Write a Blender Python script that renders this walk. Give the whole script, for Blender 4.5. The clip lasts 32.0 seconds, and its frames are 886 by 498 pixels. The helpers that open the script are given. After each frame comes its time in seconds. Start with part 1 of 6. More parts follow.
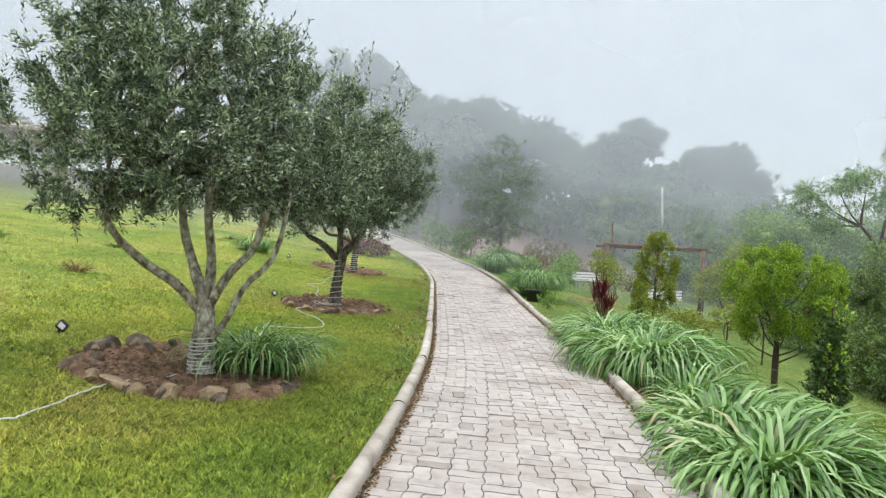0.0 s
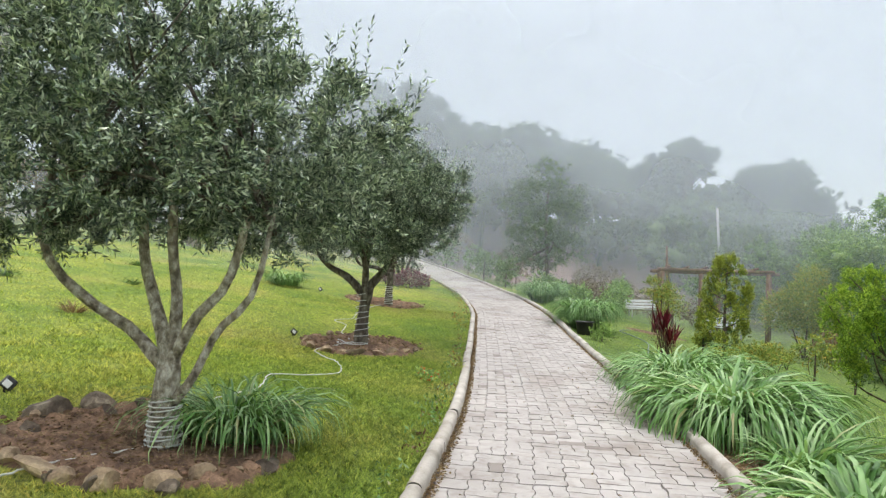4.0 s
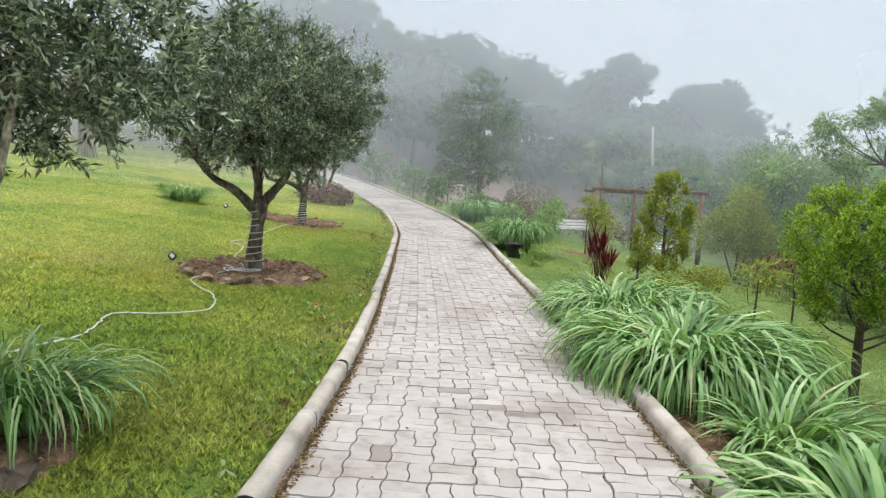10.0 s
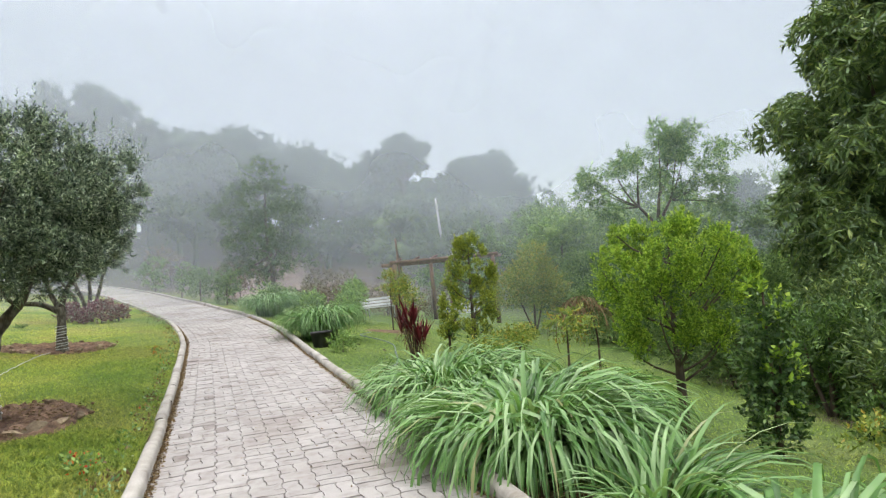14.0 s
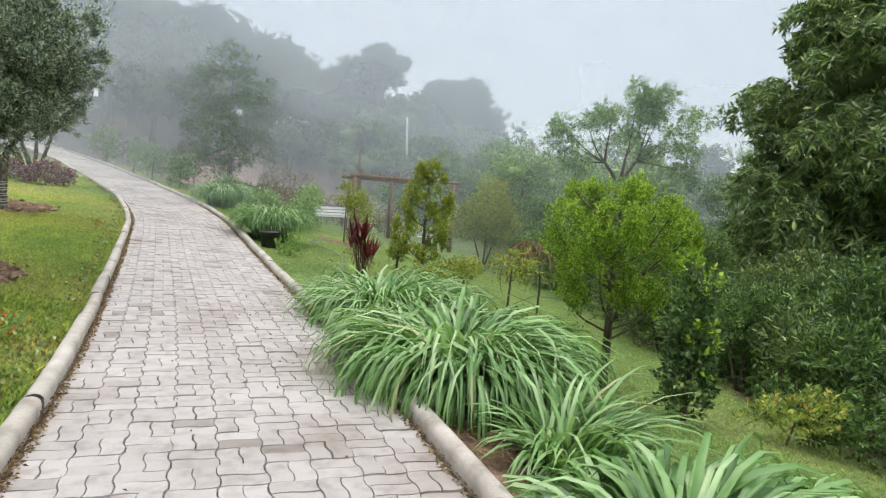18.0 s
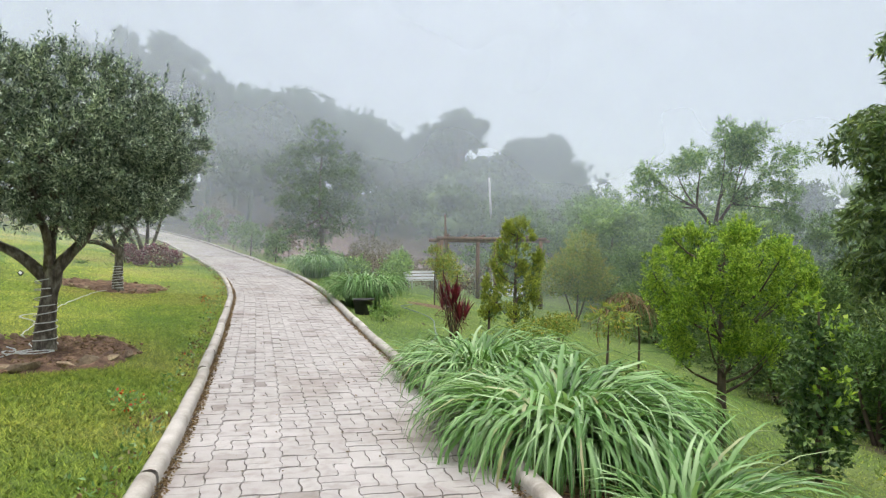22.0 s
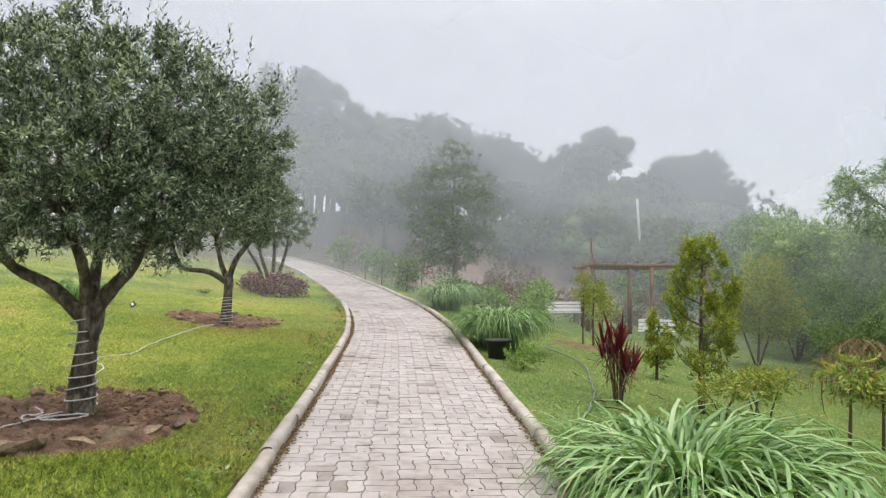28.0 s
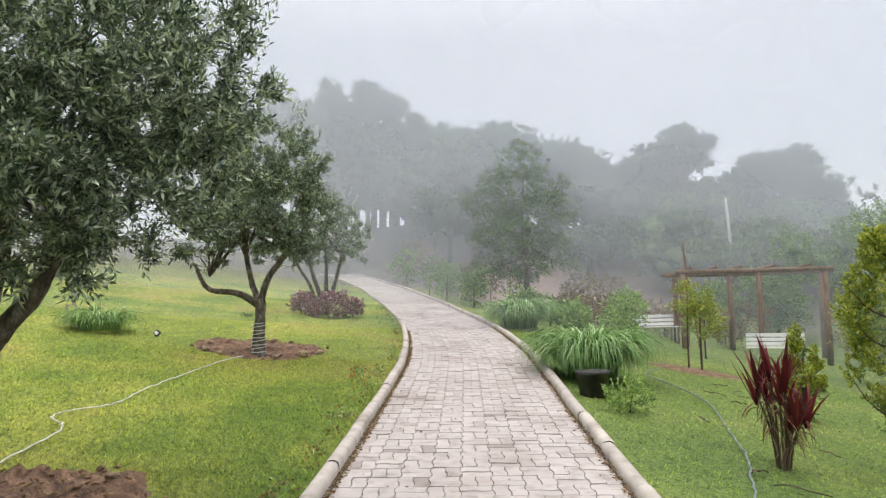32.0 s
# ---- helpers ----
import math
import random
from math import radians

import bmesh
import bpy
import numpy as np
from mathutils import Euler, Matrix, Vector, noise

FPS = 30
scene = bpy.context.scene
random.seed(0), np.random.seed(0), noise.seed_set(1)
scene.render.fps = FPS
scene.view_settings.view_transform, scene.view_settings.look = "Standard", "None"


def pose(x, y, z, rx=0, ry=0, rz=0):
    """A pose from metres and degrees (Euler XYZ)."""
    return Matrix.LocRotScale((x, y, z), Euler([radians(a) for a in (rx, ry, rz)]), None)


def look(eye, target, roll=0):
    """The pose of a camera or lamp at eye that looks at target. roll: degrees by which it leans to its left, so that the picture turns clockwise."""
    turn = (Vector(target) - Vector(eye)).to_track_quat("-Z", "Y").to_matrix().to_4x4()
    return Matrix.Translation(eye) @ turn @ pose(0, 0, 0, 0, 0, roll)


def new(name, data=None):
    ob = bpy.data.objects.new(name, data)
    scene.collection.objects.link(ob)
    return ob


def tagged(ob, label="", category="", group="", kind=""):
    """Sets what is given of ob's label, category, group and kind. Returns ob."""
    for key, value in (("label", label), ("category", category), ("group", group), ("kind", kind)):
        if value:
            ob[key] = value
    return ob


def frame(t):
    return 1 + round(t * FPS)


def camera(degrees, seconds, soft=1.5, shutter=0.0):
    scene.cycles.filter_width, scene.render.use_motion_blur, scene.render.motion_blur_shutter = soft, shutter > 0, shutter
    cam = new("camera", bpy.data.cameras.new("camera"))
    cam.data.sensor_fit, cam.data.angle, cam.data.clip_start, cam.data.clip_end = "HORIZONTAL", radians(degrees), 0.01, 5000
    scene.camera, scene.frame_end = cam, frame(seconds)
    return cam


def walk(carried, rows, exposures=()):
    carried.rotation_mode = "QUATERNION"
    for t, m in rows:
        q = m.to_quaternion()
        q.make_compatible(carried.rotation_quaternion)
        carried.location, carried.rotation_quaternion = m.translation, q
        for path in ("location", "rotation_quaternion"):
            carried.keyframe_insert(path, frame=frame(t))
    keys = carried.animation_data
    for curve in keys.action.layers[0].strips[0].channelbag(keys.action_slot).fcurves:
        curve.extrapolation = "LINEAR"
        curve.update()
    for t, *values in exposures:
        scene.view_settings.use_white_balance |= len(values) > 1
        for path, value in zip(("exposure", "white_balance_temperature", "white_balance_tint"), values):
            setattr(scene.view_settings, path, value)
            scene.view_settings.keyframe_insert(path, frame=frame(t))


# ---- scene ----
cam = camera(67.4, 32.0, 1.3)
METRES, EYE, TILT, LEAN, TURN = 9.18, 1.45, 0.0, 0.0, -0.6
ROWS = [
    (0.0, 0.0, 0.0, 0.0, -0.05, 0.94, -3.14),
    (0.5, 0.0084, 0.0203, -0.0002, 3.17, 2.74, -3.31),
    (1.0, 0.0137, 0.0383, 0.0007, 4.18, 1.21, -3.85),
    (1.5, 0.0102, 0.0599, 0.0017, 2.16, 1.89, -3.63),
    (2.0, 0.0058, 0.0792, 0.0017, 2.81, 0.27, -2.56),
    (2.5, 0.0107, 0.0942, 0.0023, 4.56, 1.63, -2.99),
    (4.5, 0.0178, 0.1677, 0.0052, 3.97, 3.33, -1.64),
    (5.0, 0.0272, 0.1854, 0.006, 5.69, 3.13, -1.25),
    (5.5, 0.035, 0.1992, 0.0056, 4.6, 0.72, -1.54),
    (6.0, 0.0351, 0.2095, 0.0044, -0.46, -0.41, -0.88),
    (6.5, 0.0306, 0.2253, 0.0051, -7.68, -1.28, -0.17),
    (7.0, 0.0324, 0.2344, 0.0033, -11.04, -3.39, 0.59),
    (7.5, 0.0447, 0.2456, 0.0033, -9.24, -2.32, 0.36),
    (8.0, 0.0525, 0.257, 0.0021, -9.02, -3.45, 0.03),
    (8.5, 0.0488, 0.275, 0.003, -11.92, -2.89, -0.4),
    (9.0, 0.0406, 0.2942, 0.0049, -11.15, -3.69, -2.02),
    (9.5, 0.0386, 0.3041, 0.0056, -5.73, -4.06, -3.21),
    (10.0, 0.044, 0.3148, 0.0048, -1.6, -3.53, -2.49),
    (10.5, 0.0536, 0.3277, 0.0054, -0.12, -3.14, -2.91),
    (11.0, 0.0555, 0.3361, 0.006, -1.43, -3.39, -3.51),
    (11.5, 0.0494, 0.3515, 0.0068, -3.33, -1.49, -1.57),
    (12.0, 0.045, 0.3635, 0.0061, -4.23, -1.43, -1.14),
    (12.5, 0.0504, 0.3716, 0.0059, -5.08, 4.16, -3.25),
    (13.0, 0.0602, 0.3851, 0.0021, -1.99, 2.53, 2.37),
    (13.5, 0.0581, 0.3967, 0.0025, -10.27, 3.56, 4.77),
    (14.0, 0.0528, 0.4014, 0.0022, -18.8, 3.09, 6.15),
    (14.5, 0.0514, 0.3993, 0.0033, -23.73, 3.02, 4.01),
    (15.0, 0.0519, 0.3955, 0.0029, -21.14, -1.7, 2.6),
    (15.5, 0.0519, 0.3933, 0.0046, -22.89, -2.77, -0.26),
    (17.5, 0.0522, 0.3938, 0.0072, -22.68, -3.42, -3.46),
    (18.0, 0.0528, 0.3942, 0.0067, -22.44, -3.6, -3.64),
    (18.5, 0.0533, 0.3945, 0.0073, -20.99, -4.4, -4.32),
    (19.0, 0.0519, 0.3979, 0.0078, -17.01, -5.07, -5.26),
    (19.5, 0.0531, 0.4, 0.0083, -14.52, -5.67, -5.46),
    (20.0, 0.0536, 0.4034, 0.0078, -12.03, -6.0, -5.07),
    (20.5, 0.0537, 0.4053, 0.0082, -10.71, -5.25, -4.71),
    (21.0, 0.053, 0.404, 0.0083, -10.98, -3.35, -4.29),
    (21.5, 0.0516, 0.4039, 0.0073, -11.1, -1.78, -3.25),
    (22.0, 0.051, 0.4027, 0.0058, -14.98, 1.33, -0.02),
    (22.5, 0.0527, 0.4076, 0.004, -15.08, 0.1, 3.0),
    (23.0, 0.0615, 0.4167, 0.0046, -7.84, 1.97, 2.19),
    (23.5, 0.0791, 0.4319, 0.0053, -1.94, 2.23, 3.03),
    (24.0, 0.0843, 0.4471, 0.0057, 3.54, 2.58, 1.8),
    (24.5, 0.0831, 0.4679, 0.008, -0.66, 3.81, -0.11),
    (26.5, 0.0928, 0.576, 0.011, -0.55, 3.53, -1.57),
    (27.0, 0.0962, 0.6039, 0.0094, 1.35, 4.59, 1.11),
    (27.5, 0.0982, 0.6351, 0.0118, 2.13, 3.19, 0.74),
    (28.0, 0.0934, 0.6664, 0.014, -3.19, 3.71, -0.16),
    (28.5, 0.0924, 0.6936, 0.0143, -2.19, 2.49, 1.09),
    (29.0, 0.0966, 0.7288, 0.0157, 5.29, 3.93, 1.04),
    (29.5, 0.0957, 0.7579, 0.0157, 4.19, 3.57, -0.79),
    (30.0, 0.0911, 0.7893, 0.0187, -0.7, 3.79, 0.83),
    (30.5, 0.0969, 0.8202, 0.0182, 0.83, 5.36, 0.7),
    (31.0, 0.1006, 0.8545, 0.0212, 7.51, 3.8, 0.24),
    (31.5, 0.0976, 0.8876, 0.0224, 5.6, 4.36, 0.68),
    (32.0, 0.101, 0.9174, 0.0223, 2.79, 4.97, 1.34),
]
walk(cam, [(t, pose(0, 0, EYE, TILT, LEAN, TURN) @ pose(METRES * x, METRES * y, METRES * z, 90 + pitch, roll, yaw)) for t, x, y, z, yaw, pitch, roll in ROWS],
     exposures=[(0.0, 0.04, 6750, 9), (12.0, 0.04, 6750, 9), (13.5, -0.01, 6700, 10), (22.0, 0.0, 6700, 10), (24.0, -0.03, 6850, 13), (28.0, -0.02, 7000, 15), (32.0, 0.01, 7000, 15)])

# ---- world and light ----
world = bpy.data.worlds.new("overcast")
scene.world = world
world.use_nodes = True
wt = world.node_tree
wt.nodes.clear()
w_out = wt.nodes.new("ShaderNodeOutputWorld")
w_bg = wt.nodes.new("ShaderNodeBackground")
w_sky = wt.nodes.new("ShaderNodeTexSky")
w_sky.sky_type, w_sky.sun_disc = "NISHITA", False
w_sky.sun_elevation, w_sky.sun_rotation = radians(52), radians(20)
w_bg.inputs["Strength"].default_value = 0.06
w_cloud = wt.nodes.new("ShaderNodeBackground")
w_add = wt.nodes.new("ShaderNodeAddShader")
w_tc = wt.nodes.new("ShaderNodeTexCoord")
w_sep = wt.nodes.new("ShaderNodeSeparateXYZ")
w_ramp = wt.nodes.new("ShaderNodeValToRGB")
w_noise = wt.nodes.new("ShaderNodeTexNoise")
w_noise.inputs["Scale"].default_value = 2.2
w_noise.inputs["Detail"].default_value = 3.0
w_mix = wt.nodes.new("ShaderNodeMixRGB")
w_mix.blend_type = "MULTIPLY"
w_mix.inputs[0].default_value = 0.12
els = w_ramp.color_ramp.elements
els[0].position, els[0].color = 0.0, (0.104, 0.109, 0.118, 1)
els[1].position, els[1].color = 1.0, (1.0, 1.0, 1.0, 1)
e = els.new(0.12)
e.color = (0.110, 0.115, 0.123, 1)
e = els.new(0.38)
e.color = (0.121, 0.125, 0.131, 1)
w_cloud.inputs["Strength"].default_value = 4.5
wt.links.new(w_tc.outputs["Generated"], w_sep.inputs[0])
wt.links.new(w_sep.outputs["Z"], w_ramp.inputs[0])
wt.links.new(w_tc.outputs["Generated"], w_noise.inputs["Vector"])
wt.links.new(w_ramp.outputs[0], w_mix.inputs[1])
wt.links.new(w_noise.outputs[0], w_mix.inputs[2])
wt.links.new(w_mix.outputs[0], w_cloud.inputs["Color"])
wt.links.new(w_sky.outputs[0], w_bg.inputs["Color"])
wt.links.new(w_bg.outputs[0], w_add.inputs[0])
wt.links.new(w_cloud.outputs[0], w_add.inputs[1])
wt.links.new(w_add.outputs[0], w_out.inputs[0])
sun = new("sun", bpy.data.lights.new("sun", "SUN"))
sun.data.energy, sun.data.angle, sun.data.color = 0.9, radians(40), (1.0, 0.96, 0.9)
sun.matrix_world = look((8, 20, 30), (0, 5, 0))


# ---- materials ----
def mat_new(name):
    m = bpy.data.materials.new(name)
    m.use_nodes = True
    nt = m.node_tree
    return m, nt, nt.nodes["Principled BSDF"], nt.nodes["Material Output"]


def node(nt, kind, **ins):
    n = nt.nodes.new(kind)
    for k, v in ins.items():
        n.inputs[k.replace("_", " ")].default_value = v
    return n


def ramp(nt, fac, stops):
    r = nt.nodes.new("ShaderNodeValToRGB")
    el = r.color_ramp.elements
    while len(el) < len(stops):
        el.new(0.5)
    for s, (p, c) in zip(el, stops):
        s.position, s.color = p, (*c, 1)
    nt.links.new(fac, r.inputs[0])
    return r.outputs[0]


def mixc(nt, a, b, fac, mode="MIX"):
    m = nt.nodes.new("ShaderNodeMixRGB")
    m.blend_type = mode
    for k, v in ((0, fac), (1, a), (2, b)):
        if isinstance(v, (int, float)):
            m.inputs[k].default_value = v
        elif isinstance(v, tuple):
            m.inputs[k].default_value = (*v, 1)
        else:
            nt.links.new(v, m.inputs[k])
    return m.outputs[0]


def coords(nt, scale=(1, 1, 1), which="Object"):
    tc = nt.nodes.new("ShaderNodeTexCoord")
    mp = nt.nodes.new("ShaderNodeMapping")
    mp.inputs["Scale"].default_value = scale
    nt.links.new(tc.outputs[which], mp.inputs[0])
    return mp.outputs[0]


def world_co(nt):
    return nt.nodes.new("ShaderNodeNewGeometry").outputs["Position"]


def noise_of(nt, vec, scale, detail=4.0, rough=0.55):
    n = node(nt, "ShaderNodeTexNoise", Scale=scale, Detail=detail, Roughness=rough)
    nt.links.new(vec, n.inputs["Vector"])
    return n.outputs[0]


def bump(nt, bsdf, height, strength, dist):
    b = node(nt, "ShaderNodeBump", Strength=strength, Distance=dist)
    nt.links.new(height, b.inputs["Height"])
    nt.links.new(b.outputs[0], bsdf.inputs["Normal"])


def leaf_material(name, stops, rough=0.5, trans=0.25, patch=0.35, tint=(1.0, 1.0, 0.6), gloss=0.35):
    """Foliage: colour by island, patches by place, some light through the leaf."""
    m, nt, b, out = mat_new(name)
    g = nt.nodes.new("ShaderNodeNewGeometry")
    c = ramp(nt, g.outputs["Random Per Island"], stops)
    n = noise_of(nt, g.outputs["Position"], 1.7, 3.0)
    dark = ramp(nt, n, [(0.3, (0.6, 0.62, 0.6)), (0.7, (1.15, 1.12, 1.0))])
    c = mixc(nt, c, dark, patch, "MULTIPLY")
    n2 = noise_of(nt, g.outputs["Position"], 7.5, 2.0)
    c = mixc(nt, c, ramp(nt, n2, [(0.34, (0.62, 0.66, 0.62)), (0.66, (1.22, 1.2, 1.12))]), patch, "MULTIPLY")
    nt.links.new(c, b.inputs["Base Color"])
    b.inputs["Roughness"].default_value = rough
    b.inputs["Specular IOR Level"].default_value = gloss
    t = nt.nodes.new("ShaderNodeBsdfTranslucent")
    nt.links.new(mixc(nt, c, tint, 1.0, "MULTIPLY"), t.inputs["Color"])
    mx = nt.nodes.new("ShaderNodeMixShader")
    mx.inputs[0].default_value = trans
    nt.links.new(b.outputs[0], mx.inputs[1])
    nt.links.new(t.outputs[0], mx.inputs[2])
    nt.links.new(mx.outputs[0], out.inputs["Surface"])
    return m


def rough_material(name, stops, scale=6.0, fine=60.0, roughness=0.85, bstr=0.4, bdist=0.01, stretch=(1, 1, 1), rand=0.0, fine_amt=0.3):
    """Mottled solid surface: two noise scales, bump, and a shade by object."""
    m, nt, b, out = mat_new(name)
    co = coords(nt, stretch)
    n1, n2 = noise_of(nt, co, scale), noise_of(nt, co, fine, 3.0, 0.7)
    c = ramp(nt, n1, stops)
    c = mixc(nt, c, ramp(nt, n2, [(0.3, (0.55, 0.55, 0.55)), (0.7, (1.25, 1.25, 1.25))]), fine_amt, "MULTIPLY")
    if rand:
        oi = nt.nodes.new("ShaderNodeObjectInfo")
        c = mixc(nt, c, ramp(nt, oi.outputs["Random"], [(0.0, (1 - rand,) * 3), (0.5, (1, 0.98, 0.96)), (1.0, (1 + rand * 0.4,) * 3)]), 1.0, "MULTIPLY")
    nt.links.new(c, b.inputs["Base Color"])
    b.inputs["Roughness"].default_value = roughness
    bump(nt, b, mixc(nt, n1, n2, 0.5), bstr, bdist)
    return m


# Sky highlights and inner shade are put into the leaf tones at random.
M_OLIVE = leaf_material("olive_leaves", [(0.0, (0.028, 0.056, 0.038)), (0.4, (0.112, 0.174, 0.118)), (0.72, (0.347, 0.442, 0.314)), (1.0, (0.762, 0.840, 0.694))], 0.34, 0.17, 0.6, (1, 1, 0.6), 0.55)
# Blade tones also carry painted shade and sky highlights; last stop is dry straw.
M_LEMON = leaf_material("lemongrass_blades", [(0.0, (0.07, 0.17, 0.045)), (0.35, (0.15, 0.31, 0.085)), (0.7, (0.27, 0.46, 0.17)), (0.95, (0.44, 0.6, 0.33)), (1.0, (0.46, 0.42, 0.22))], 0.3, 0.26, 0.3, (1, 1, 0.6), 0.42)
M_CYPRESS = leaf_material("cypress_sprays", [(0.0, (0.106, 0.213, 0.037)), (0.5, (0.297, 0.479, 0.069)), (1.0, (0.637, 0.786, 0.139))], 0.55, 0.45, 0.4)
M_THUJA = leaf_material("thuja_sprays", [(0.0, (0.13, 0.2, 0.04)), (0.5, (0.36, 0.43, 0.08)), (1.0, (0.68, 0.7, 0.15))], 0.55, 0.42, 0.3)
M_DARKLEAF = leaf_material("dark_glossy_leaves", [(0.0, (0.04, 0.085, 0.03)), (0.6, (0.095, 0.18, 0.06)), (1.0, (0.24, 0.36, 0.11))], 0.36, 0.2)
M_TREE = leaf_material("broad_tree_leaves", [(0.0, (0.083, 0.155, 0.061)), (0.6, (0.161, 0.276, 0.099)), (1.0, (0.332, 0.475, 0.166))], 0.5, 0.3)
# The broad tree greens lightened, with distance haze put into the leaf colour.
M_FEATHER = leaf_material("feathery_tree_leaves", [(0.0, (0.101, 0.189, 0.074)), (0.6, (0.196, 0.337, 0.121)), (1.0, (0.405, 0.580, 0.203))], 0.5, 0.3)
M_TALL = leaf_material("whorled_green_leaves", [(0.0, (0.072, 0.125, 0.054)), (0.6, (0.173, 0.262, 0.099)), (0.92, (0.301, 0.412, 0.139)), (1.0, (0.488, 0.551, 0.184))], 0.36, 0.22, 0.45)
M_HEDGE = leaf_material("hedge_leaves", [(0.0, (0.039, 0.083, 0.029)), (0.55, (0.099, 0.183, 0.055)), (0.92, (0.188, 0.320, 0.083)), (1.0, (0.332, 0.464, 0.122))], 0.45, 0.25, 0.5)
M_LIGHTTREE = leaf_material("feathery_leaves", [(0.0, (0.143, 0.247, 0.091)), (0.6, (0.254, 0.410, 0.137)), (1.0, (0.468, 0.637, 0.208))], 0.5, 0.35)
M_WILLOW = leaf_material("yellowing_leaves", [(0.0, (0.168, 0.252, 0.072)), (0.55, (0.312, 0.420, 0.096)), (0.85, (0.504, 0.504, 0.108)), (1.0, (0.600, 0.396, 0.096))], 0.55, 0.3)
M_FAR = leaf_material("far_forest_leaves", [(0.0, (0.048, 0.081, 0.050)), (0.6, (0.066, 0.105, 0.064)), (1.0, (0.090, 0.136, 0.078))], 1.0, 0.3)
M_FARGREEN = leaf_material("lower_forest_leaves", [(0.0, (0.062, 0.106, 0.050)), (0.6, (0.106, 0.163, 0.075)), (1.0, (0.163, 0.237, 0.106))], 1.0, 0.3)
M_RED = leaf_material("wine_red_leaves", [(0.0, (0.08, 0.012, 0.02)), (0.55, (0.2, 0.024, 0.04)), (0.9, (0.38, 0.07, 0.09)), (1.0, (0.1, 0.07, 0.03))], 0.35, 0.2, 0.3, (1, 0.5, 0.5))
M_PINK = leaf_material("pink_bush_leaves", [(0.0, (0.075, 0.057, 0.044)), (0.25, (0.199, 0.066, 0.106)), (0.55, (0.414, 0.142, 0.229)), (0.75, (0.580, 0.378, 0.423)), (1.0, (0.704, 0.756, 0.706))], 0.55, 0.2, 0.3, (1, 0.6, 0.6))
M_DRY = leaf_material("dry_leaves", [(0.0, (0.13, 0.08, 0.045)), (0.6, (0.25, 0.165, 0.09)), (1.0, (0.4, 0.3, 0.18))], 0.8, 0.3)
M_BANK = leaf_material("reddish_weeds", [(0.0, (0.15, 0.105, 0.075)), (0.6, (0.25, 0.175, 0.125)), (1.0, (0.2, 0.21, 0.1))], 0.8, 0.3)
M_FLOWER = leaf_material("orange_red_petals", [(0.0, (0.5, 0.03, 0.015)), (0.7, (0.7, 0.09, 0.03)), (1.0, (0.75, 0.25, 0.05))], 0.5, 0.25, 0.2, (1, 0.6, 0.4))
M_BARK = rough_material("grey_olive_bark", [(0.34, (0.128, 0.105, 0.073)), (0.45, (0.300, 0.255, 0.188)), (0.55, (0.480, 0.435, 0.352)), (0.64, (0.705, 0.675, 0.585))], 19, 70, 0.9, 1.0, 0.03, (1, 1, 0.7), fine_amt=0.8)
M_DARKBARK = rough_material("dark_olive_bark", [(0.34, (0.05, 0.04, 0.028)), (0.5, (0.12, 0.098, 0.072)), (0.66, (0.26, 0.235, 0.19))], 17, 70, 0.9, 1.0, 0.03, (1, 1, 0.5), fine_amt=0.8)
M_BROWNBARK = rough_material("brown_bark", [(0.25, (0.05, 0.035, 0.025)), (0.75, (0.14, 0.1, 0.07))], 9, 50, 0.9, 0.6, 0.015, (1, 1, 0.3))
M_SOIL = rough_material("reddish_brown_soil", [(0.3, (0.100, 0.059, 0.037)), (0.5, (0.237, 0.139, 0.088)), (0.7, (0.426, 0.265, 0.172))], 7, 55, 0.95, 1.0, 0.05, fine_amt=0.9)
M_ROCK = rough_material("tan_fieldstone", [(0.25, (0.17, 0.115, 0.075)), (0.5, (0.37, 0.27, 0.175)), (0.75, (0.56, 0.44, 0.29))], 7, 45, 0.9, 0.9, 0.03, rand=0.45, fine_amt=0.6)
M_BOULDER = rough_material("dark_brown_boulder", [(0.3, (0.081, 0.061, 0.046)), (0.5, (0.176, 0.135, 0.101)), (0.7, (0.405, 0.338, 0.257))], 7, 45, 0.9, 0.9, 0.03, rand=0.4, fine_amt=0.6)
M_KERB = rough_material("kerb_concrete", [(0.25, (0.22, 0.195, 0.165)), (0.45, (0.4, 0.365, 0.325)), (0.75, (0.54, 0.505, 0.465))], 4, 70, 0.85, 0.5, 0.006, rand=0.12)
M_BED = rough_material("sandy_joint_soil", [(0.3, (0.035, 0.026, 0.02)), (0.7, (0.085, 0.065, 0.052))], 8, 80, 0.95, 0.6, 0.01)
M_LOG = rough_material("weathered_log", [(0.3, (0.12, 0.07, 0.045)), (0.7, (0.27, 0.17, 0.11))], 4, 40, 0.85, 0.5, 0.01, (3, 3, 0.6), rand=0.2)
# Pale vine wood, lightened further to carry distance haze in its colour.
M_PALELOG = rough_material("haze_paled_vine_wood", [(0.3, (0.26, 0.2, 0.16)), (0.7, (0.42, 0.34, 0.28))], 4, 40, 0.9, 0.5, 0.01, (3, 3, 0.6), rand=0.2)
M_WHITE = rough_material("white_paint", [(0.2, (0.66, 0.66, 0.65)), (0.6, (0.8, 0.8, 0.8))], 5, 50, 0.5, 0.15, 0.003)
M_CONCRETE = rough_material("pole_concrete", [(0.3, (0.36, 0.35, 0.34)), (0.7, (0.5, 0.49, 0.47))], 3, 40, 0.85, 0.3, 0.01)
M_POLEWOOD = rough_material("grey_pole_wood", [(0.3, (0.24, 0.23, 0.22)), (0.7, (0.38, 0.36, 0.35))], 3, 40, 0.85, 0.3, 0.01)
